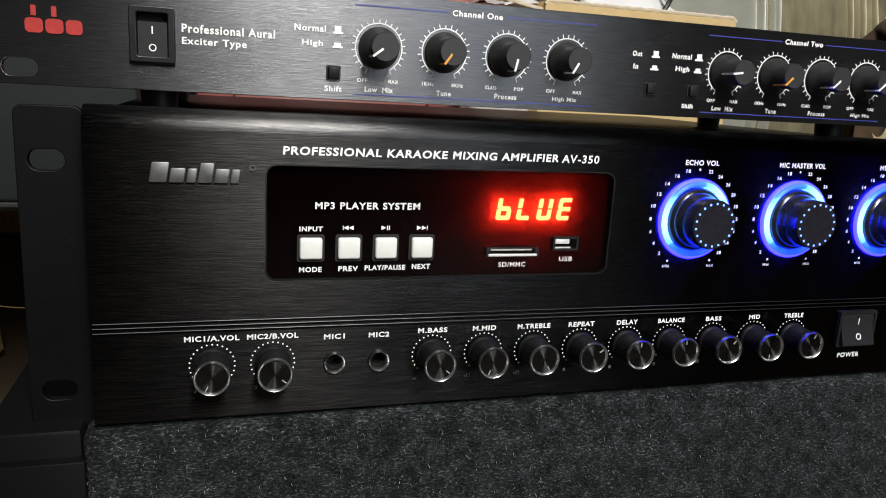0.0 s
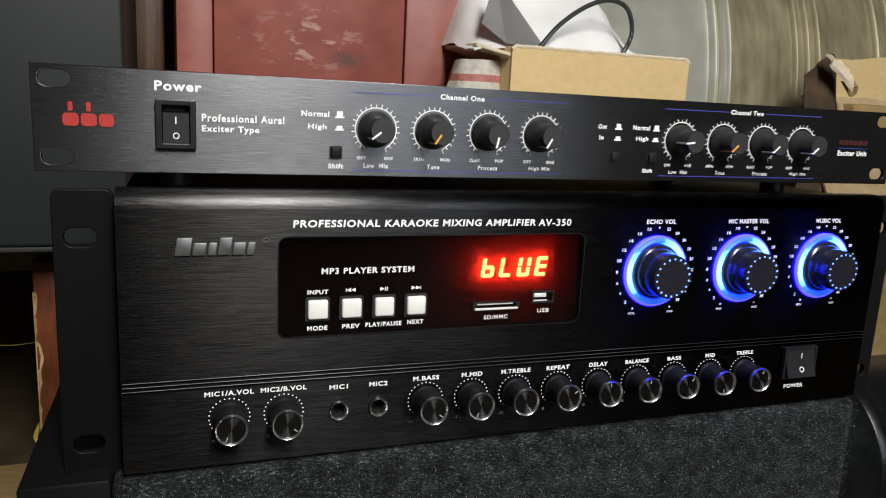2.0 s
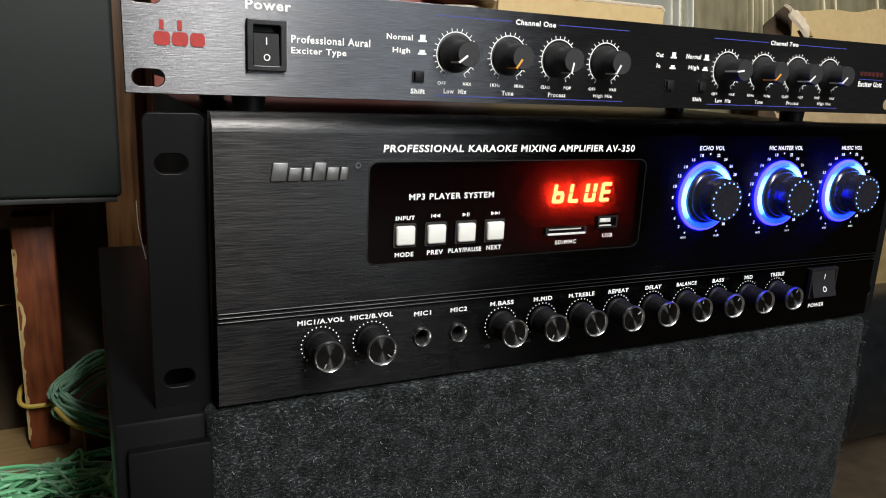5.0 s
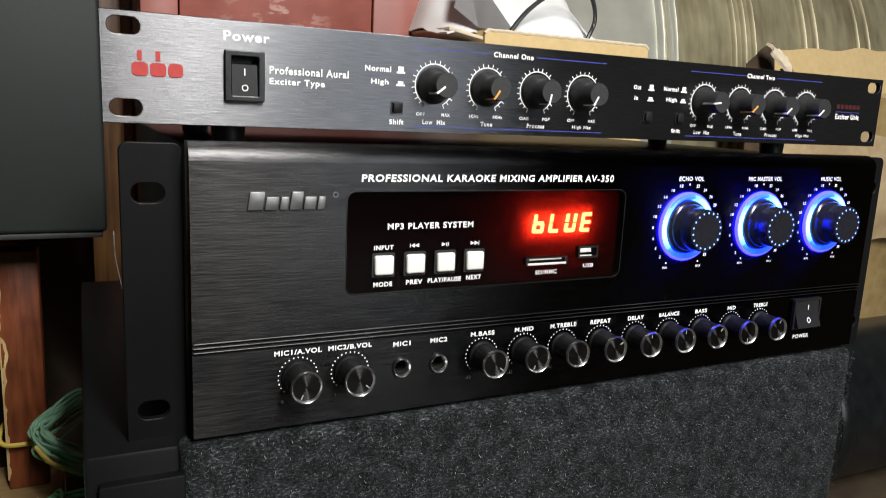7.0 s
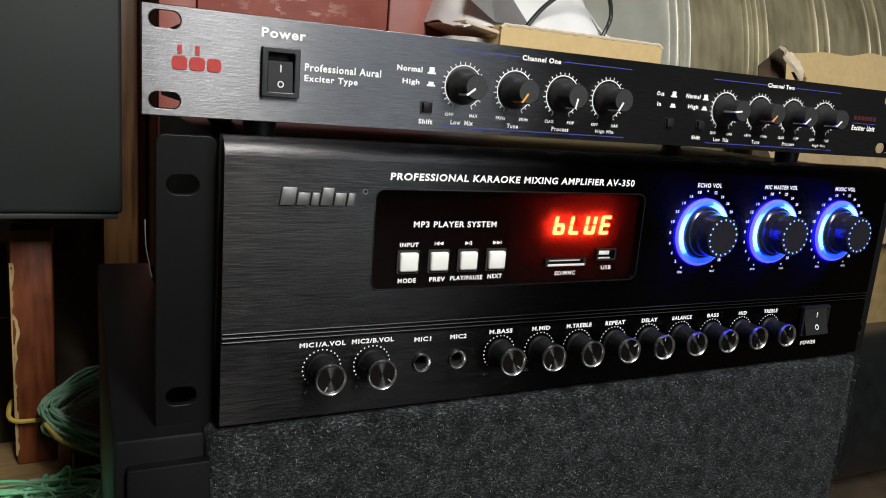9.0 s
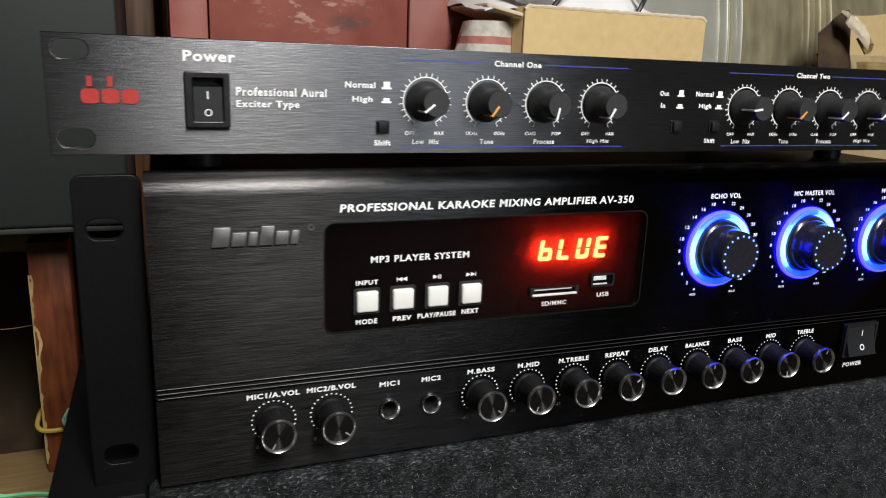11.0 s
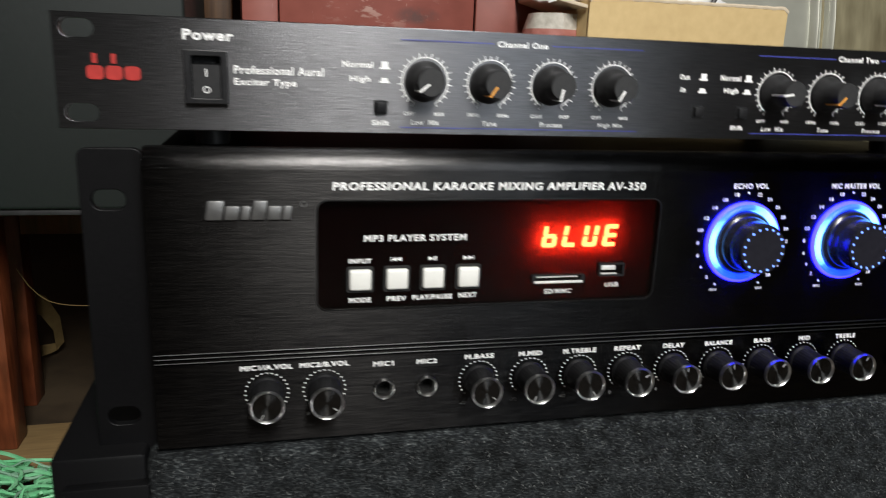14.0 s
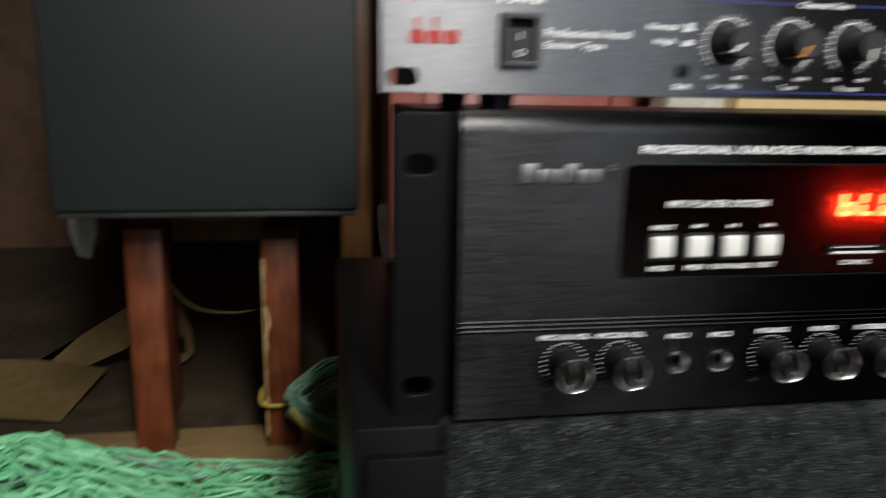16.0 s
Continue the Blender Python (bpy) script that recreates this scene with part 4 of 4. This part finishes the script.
def heap(name, label, mat, n, r, seed, x0, x1, y0, y1, lift):
    """Tangled strands between x0..x1 and y0..y1, piled higher towards x0."""
    rng = random.Random(seed)

    def crest(x, y):
        side = min(1.0, max(0.0, (-0.36 - x) / 0.15))
        return (0.066 + 0.050 * side + 0.012 * noise.noise(Vector((x * 14, y * 14, seed)))) * (1 - 0.35 * max(0.0, (y - 0.36) / 0.1)) + lift

    bms = []
    for _ in range(n):
        a = rng.uniform(0, 2 * math.pi)
        x, y = rng.uniform(x0, x1), rng.uniform(y0, y1)
        deep = rng.random() ** 2
        step, bend = rng.uniform(0.012, 0.034), rng.uniform(-0.8, 0.8)
        pts = []
        for _k in range(8):
            top = crest(x, y)
            pts.append((x, y, FLOOR + max(r, top * (1 - 0.6 * deep) - rng.uniform(0, 0.012))))
            a += bend + rng.uniform(-0.3, 0.3)
            x, y = x + step * math.cos(a), y + step * 0.7 * math.sin(a)
            if not (x0 < x < x1 and y0 < y < y1):
                a += 2.2
                x, y = min(x1, max(x0, x)), min(y1, max(y0, y))
        bms.append(tube(curved(pts, 4), r * rng.uniform(0.6, 1.3), 5))
    ob = part(name, join(bms), mat)
    return tagged(ob, label, "twine", kind="stuff")


heap("rope_heap", "tangled heap of green plastic twine on the floor", M_ROPE, 620, 0.0018, 3, -0.70, -0.238, 0.10, 0.43, 0.0)
heap("twine_heap", "pale grey-green twine lying over the green heap", M_TWINE, 110, 0.0014, 8, -0.66, -0.240, 0.12, 0.40, 0.003)


def coil():
    c = thing("twine_coil", (-0.255, 0.45, FLOOR), "small coil of grey-green twine beside the stool leg", "twine")
    rng = random.Random(9)
    bms = []
    for k in range(22):
        r = 0.034 + 0.012 * rng.random()
        cx, cy, cz = -0.245 + rng.gauss(0, 0.004), 0.46 + rng.gauss(0, 0.01), -0.190 + rng.gauss(0, 0.008)
        tl = rng.uniform(-0.5, 0.5)
        pts = [(cx + r * math.cos(q), cy + r * 0.5 * math.sin(q), cz + r * 0.62 * math.sin(q) + 0.010 * math.sin(2 * q + tl)) for q in [2 * math.pi * i / 22 for i in range(23)]]
        part("turn", tube(pts, 0.0016, 5), M_TWINE, c)
    part("tie", tube(curved([(-0.285, 0.440, -0.190), (-0.270, 0.428, -0.205), (-0.250, 0.430, -0.216), (-0.225, 0.435, -0.214)]), 0.0024, 6), M_YELLOW, c, "yellow twine tie")
    part("stand", box(-0.262, -0.205, 0.44, 0.50, FLOOR, -0.226, 0.003), M_REDWOOD, c, "small wooden block")


coil()


def scrap(name, label, pts, thick, mat):
    """A bent sheet of card: a strip of quads with thickness."""
    bm = bmesh.new()
    top = [[bm.verts.new(p) for p in row] for row in pts]
    for a, b in zip(top, top[1:]):
        for k in range(len(a) - 1):
            bm.faces.new((a[k], a[k + 1], b[k + 1], b[k]))
    bmesh.ops.solidify(bm, geom=bm.faces[:], thickness=thick)
    bmesh.ops.recalc_face_normals(bm, faces=bm.faces)
    ob = part(name, bm, mat)
    return tagged(ob, label, name.replace("_", " "))


scrap("cardboard_scrap", "bent torn flap of brown cardboard behind the stool", [[(-0.672, 0.80, -0.2845), (-0.668, 0.80, -0.262)], [(-0.60, 0.795, -0.270), (-0.60, 0.80, -0.222)], [(-0.535, 0.79, -0.240), (-0.53, 0.80, -0.178)], [(-0.495, 0.80, -0.205), (-0.492, 0.81, -0.172)], [(-0.470, 0.81, -0.212), (-0.464, 0.82, -0.186)], [(-0.458, 0.82, -0.240), (-0.450, 0.83, -0.222)], [(-0.456, 0.82, -0.272), (-0.447, 0.83, -0.262)], [(-0.500, 0.80, -0.284), (-0.500, 0.81, -0.262)]], 0.004, M_CARDOLD)
scrap("cardboard_sheet", "flat brown cardboard sheet on the floor", [[(-0.78, 0.66, FLOOR + 0.004), (-0.76, 0.80, FLOOR + 0.035)], [(-0.68, 0.65, FLOOR + 0.012), (-0.66, 0.80, FLOOR + 0.030)], [(-0.58, 0.64, FLOOR + 0.004), (-0.56, 0.78, FLOOR + 0.02)]], 0.004, M_CARDOLD)
scrap("plastic_strip", "pale plastic strip hanging behind the stool", [[(-0.572, 0.70, 0.03), (-0.535, 0.70, 0.03)], [(-0.570, 0.705, -0.05), (-0.537, 0.705, -0.05)], [(-0.560, 0.70, -0.08), (-0.545, 0.70, -0.085)]], 0.002, M_WHITE)
wire = part("loose_wire", tube(curved([(-0.446, 0.652, -0.098), (-0.428, 0.640, -0.120), (-0.404, 0.632, -0.136), (-0.366, 0.632, -0.142), (-0.330, 0.652, -0.145)]), 0.0006, 6), M_CARDOLD)
tagged(wire, "thin brown wire strung between the stool legs", "wire")
white = part("stray_thread", tube(curved([(-0.222, 0.05, 0.083), (-0.2215, 0.05, 0.070), (-0.219, 0.05, 0.055)]), 0.0003, 5), M_PRINT)
tagged(white, "single white thread hanging beside the rack ear", "thread")


# ---- clutter behind, middle and right ----
def red_cabinet():
    r = thing("red_cabinet", (0.05, 0.8, FLOOR), "red-brown painted cabinet with scratched paint", "cabinet")
    part("carcass", box(-0.172, 0.235, 0.604, 0.95, FLOOR, 0.75, 0.002), M_RED, r)
    part("stile", box(-0.170, -0.1305, 0.586, 0.6035, FLOOR + 0.02, 0.74, 0.0015), M_SCUFF, r, "red-brown upright at the cabinet edge")
    part("door", box(-0.1290, 0.0995, 0.588, 0.6035, 0.1815, 0.74, 0.002), M_SCUFF, r, "scratched red-brown door")
    part("lower_panel", box(-0.1290, 0.0995, 0.589, 0.6035, FLOOR + 0.02, 0.1780, 0.002), M_SCUFF, r, "red-brown panel under the door")
    part("door", box(0.1015, 0.233, 0.588, 0.6035, FLOOR + 0.02, 0.74, 0.002), M_SCUFF, r, "scratched red-brown door")


red_cabinet()
post = part("wooden_post", box(-0.226, -0.184, 0.70, 0.76, FLOOR, 0.9, 0.004), M_BROWNPOST)
tagged(post, "varnished brown wooden post beside the red cabinet", "post")


def carton():
    c = thing("open_carton", (0.31, 0.58, FLOOR), "open brown cardboard carton holding white packing", "carton")
    x0, x1, y0, y1, z1, t = 0.190, 0.432, 0.456, 0.70, 0.238, 0.004
    part("front", box(x0, x1, y0, y0 + t, FLOOR, z1, 0.001), M_CARD, c)
    part("back", box(x0, x1, y1 - t, y1, FLOOR, z1, 0.001), M_CARD, c)
    part("side", box(x0, x0 + t, y0 + t, y1 - t, FLOOR, z1, 0.001), M_CARD, c)
    part("side", box(x1 - t, x1, y0 + t, y1 - t, FLOOR, z1, 0.001), M_CARD, c)
    rim = [(x0 + (x1 - x0) * k / 48, y0 + 0.001 + 0.0012 * noise.noise(Vector((k * 0.7, 2, 3))), z1 - (0.004 if k in (0, 48) else 0.0) + 0.0009 * noise.noise(Vector((k * 0.6, 7, 1)))) for k in range(49)]
    part("top_edge", tube(rim, 0.0021, 6), M_CARDIN, c, "frayed pale board edge")
    fl = box(x0 - 0.036, x0 - 0.001, y0 + 0.001, y1 - 0.06, z1 - 0.010, z1 - 0.006, 0.001)
    for v in fl.verts:
        u = (x0 - v.co.x) / 0.035
        v.co.z += 0.010 * u + 0.004 * math.sin(v.co.y * 40)
        v.co.y += 0.020 * u
    part("flap", fl, M_CARDIN, c, "folded-out flap")


carton()


def packing():
    """Crumpled white sheet in the carton with a black cable over it."""
    p = thing("white_packing", (0.31, 0.56, 0.20), "crumpled white plastic packing in the carton", "packing")
    bm = bmesh.new()
    n, m = 26, 14
    g = []
    for i in range(n + 1):
        row = []
        for j in range(m + 1):
            x = 0.150 + 0.236 * i / n
            y = 0.475 + 0.19 * j / m
            u = (x - 0.270) / 0.116
            rise = min(1.0, 1.6 * j / m)
            z = 0.236 + 0.125 * rise * max(0.0, 1 - abs(u) ** 5) + 0.018 * noise.noise(Vector((x * 11, y * 11, 3.0))) + 0.009 * abs(noise.noise(Vector((x * 34, y * 34, 7.0))))
            row.append(bm.verts.new((x, y, z)))
        g.append(row)
    for a, b in zip(g, g[1:]):
        for j in range(m):
            bm.faces.new((a[j], b[j], b[j + 1], a[j + 1]))
    bmesh.ops.recalc_face_normals(bm, faces=bm.faces)
    bmesh.ops.solidify(bm, geom=bm.faces[:], thickness=0.002)
    part("sheet", bm, M_WHITE, p)
    fold = bmesh.new()
    vs = [fold.verts.new(q) for q in ((0.188, 0.470, 0.241), (0.236, 0.468, 0.240), (0.176, 0.485, 0.315), (0.160, 0.480, 0.262))]
    fold.faces.new(vs)
    bmesh.ops.solidify(fold, geom=fold.faces[:], thickness=0.003)
    part("grey_fold", fold, M_FOLD, p, "grey folded corner of the sheet", smooth=False)
    cable = part("black_cable", tube(curved([(0.226, 0.466, 0.236), (0.252, 0.466, 0.266), (0.286, 0.466, 0.290), (0.318, 0.468, 0.300), (0.343, 0.468, 0.292), (0.352, 0.468, 0.264), (0.340, 0.468, 0.236)]), 0.0028, 8), M_RUBBER)
    tagged(cable, "black cable looped over the white packing", "cable")


packing()


def sack():
    s = thing("woven_sack", (0.165, 0.54, FLOOR), "grey woven sack with faded red bands", "sack")
    bm = bmesh.new()
    n, m = 40, 60
    rings = []
    for j in range(m + 1):
        z = FLOOR + (0.222 - FLOOR) * j / m
        lean = 0.012 * max(0.0, (z - 0.10) / 0.12)
        thin = 1 - 0.25 * max(0.0, (z - 0.16) / 0.06)
        ring = []
        for i in range(n):
            q = 2 * math.pi * i / n
            rr = 1 + 0.16 * noise.noise(Vector((math.cos(q) * 2.5, math.sin(q) * 2.5, z * 14))) + 0.05 * noise.noise(Vector((math.cos(q) * 9, math.sin(q) * 9, z * 40)))
            ring.append(bm.verts.new((0.160 + lean + 0.040 * thin * rr * math.cos(q), 0.512 + 0.040 * thin * rr * math.sin(q), z)))
        rings.append(ring)
    for j, (a, b) in enumerate(zip(rings, rings[1:])):
        for i in range(n):
            f = bm.faces.new((a[i], a[(i + 1) % n], b[(i + 1) % n], b[i]))
            f.material_index = 1 if j in (51, 52, 53, 57) else 0
    bm.faces.new(rings[-1])
    bmesh.ops.recalc_face_normals(bm, faces=bm.faces)
    part("bag", bm, [M_SACK, M_SACKRED], s)


sack()


def steel_drum():
    """A large drum lying on its side, its axis along x."""
    d = thing("steel_drum", (0.95, 1.06, FLOOR), "large dented steel drum lying on its side, stained towards one end", "drum")
    R, cy, cz = 0.46, 1.062, FLOOR + 0.46

    def along_x(bm, mats, name, label=""):
        for v in bm.verts:
            p, x, q = v.co
            w = 1 + 0.006 * noise.noise(Vector((x * 5, p * 4, q * 4)))
            v.co = (x, cy + p * w, cz + q * w)
        bmesh.ops.recalc_face_normals(bm, faces=bm.faces)
        return part(name, bm, mats, d, label)

    along_x(lathe([(R, 0.30 + 0.02 * k) for k in range(16)], 90), M_DRUM, "pale_shell", "pale galvanised section")
    along_x(lathe([(R, 0.60 + 0.02 * k) for k in range(60)], 90), M_DRUMRUST, "stained_shell", "brown stained section")
    for x, w, h in ((0.588, 0.008, 0.010), (0.612, 0.009, 0.013), (0.745, 0.006, 0.007), (0.768, 0.006, 0.007), (0.790, 0.006, 0.007), (0.915, 0.007, 0.008), (0.945, 0.007, 0.008), (1.06, 0.006, 0.007), (1.09, 0.006, 0.007)):
        prof = [(R - 0.004 + (h + 0.004) * math.sin(math.pi * k / 6), x - w + 2 * w * k / 6) for k in range(7)]
        along_x(lathe(prof, 90, False, False), M_DRUM if x < 0.62 else M_DRUMRUST, "rolling_hoop", "raised rolling hoop")


steel_drum()


def brown_carton():
    c = thing("torn_carton", (0.88, 0.6, FLOOR), "old brown cardboard carton with torn, curled top flaps", "carton")
    b = box(0.774, 1.13, 0.512, 0.80, FLOOR, 0.200, 0.006, 3)
    for v in b.verts:
        v.co.x += 0.006 * noise.noise(v.co * 9)
    part("body", b, M_CARDOLD, c)

    def sheet(fn, n, m, name, mat, label):
        bm = bmesh.new()
        g = [[bm.verts.new(fn(i / n, k / m)) for k in range(m + 1)] for i in range(n + 1)]
        for a, b2 in zip(g, g[1:]):
            for k in range(m):
                bm.faces.new((a[k], b2[k], b2[k + 1], a[k + 1]))
        bmesh.ops.recalc_face_normals(bm, faces=bm.faces)
        bmesh.ops.solidify(bm, geom=bm.faces[:], thickness=0.004)
        part(name, bm, mat, c, label)

    def front(u, w):
        """Outer flap folded over the front, bulging, with a ragged slanting edge."""
        z = 0.207 - 0.250 * w
        left = 0.700 + 0.076 * max(0.0, (0.16 - z) / 0.203) ** 1.25 + 0.004 * noise.noise(Vector((z * 30, 1, 5)))
        x = left + (1.12 - left) * u
        return (x, 0.545 - 0.052 * math.sin(1.9 * w) ** 0.8 + 0.006 * noise.noise(Vector((x * 12, z * 12, 2))), z + 0.006 * noise.noise(Vector((x * 20, w * 5, 2))))

    def rear(u, w):
        x = 0.800 + 0.40 * u
        return (x, 0.575 + 0.02 * w, 0.190 + w * (0.078 + 0.028 * u + 0.006 * noise.noise(Vector((x * 16, 1, 5)))))

    def side(u, w):
        top = 0.236 + 0.030 * math.sin(2.6 * u) - 0.022 * max(0.0, u - 0.75) / 0.25 + 0.006 * noise.noise(Vector((u * 9, 3, 1)))
        return (0.686 + 0.060 * u + 0.006 * math.sin(3 * w) + 0.004 * noise.noise(Vector((w * 14, 2, 6))), 0.515 - 0.012 * math.sin(3.1 * u) + 0.012 * w * w, 0.02 + (top - 0.02) * w)

    def peel(u, w):
        return (0.690 + 0.026 * u + 0.016 * w * u, 0.498 - 0.012 * math.sin(2.2 * w) - 0.006 * u, 0.262 - 0.012 * u - (0.012 + 0.022 * u) * w + 0.003 * noise.noise(Vector((u * 6, w * 6, 4))))

    def scroll(u, w):
        a = 4.6 * w
        return (0.722 + 0.020 * u - 0.007 * math.cos(a), 0.490 - 0.006 * math.sin(a), 0.236 - 0.020 * u + 0.007 * math.sin(a))

    sheet(front, 26, 18, "flap", M_CARDOUT, "torn flap folded over the front")
    sheet(rear, 20, 5, "flap", M_CARD, "upright rear flap")
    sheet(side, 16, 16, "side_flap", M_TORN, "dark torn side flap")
    sheet(peel, 8, 8, "peeled_paper", M_CARDIN, "pale peeled paper layer")
    sheet(scroll, 5, 12, "curled_scrap", M_CARDOLD, "curled torn scrap")


brown_carton()


def black_barrel():
    """A small black container lying on its side, its axis along x."""
    b = thing("black_plastic_barrel", (0.52, 0.25, FLOOR), "small black plastic barrel lying on its side", "barrel")
    r, cy = 0.093, 0.255
    pieces = (
        ("shell", lathe([(r - 0.001, 0.2605), (r, 0.268), (r, 0.78)], 56), ""),
        ("end_cap", lathe([(r - 0.014, 0.2530), (r - 0.004, 0.2545), (r - 0.001, 0.2600)], 56), "moulded black end"),
        ("rolling_hoop", lathe([(r + 0.0004, 0.498), (r + 0.0036, 0.504), (r + 0.0036, 0.516), (r + 0.0004, 0.522)], 56, False, False), "raised moulded hoop"))
    for nm, bm, lab in pieces:
        for v in bm.verts:
            p, x, q = v.co
            v.co = (x, cy + p, FLOOR + r + 0.003 + q)
        bmesh.ops.recalc_face_normals(bm, faces=bm.faces)
        part(nm, bm, M_BUCKET, b, lab)


black_barrel()
cab = part("power_cable", tube(curved([(0.36, 0.15, FLOOR + 0.004), (0.33, 0.10, FLOOR + 0.03), (0.31, 0.13, FLOOR + 0.085), (0.345, 0.17, FLOOR + 0.095), (0.37, 0.16, FLOOR + 0.05), (0.34, 0.08, FLOOR + 0.004)]), 0.0035, 8), M_RUBBER)
tagged(cab, "black power cable curling beside the loudspeaker", "cable")
for k in range(2):
    st = part("extension_lead", tube([(0.30 + 0.03 * k, 0.10, FLOOR + 0.003), (0.46, 0.03 + 0.02 * k, FLOOR + 0.003)], 0.003, 6), M_PRINT)
    tagged(st, "white extension lead lying on the floor beside the loudspeaker", "extension lead")
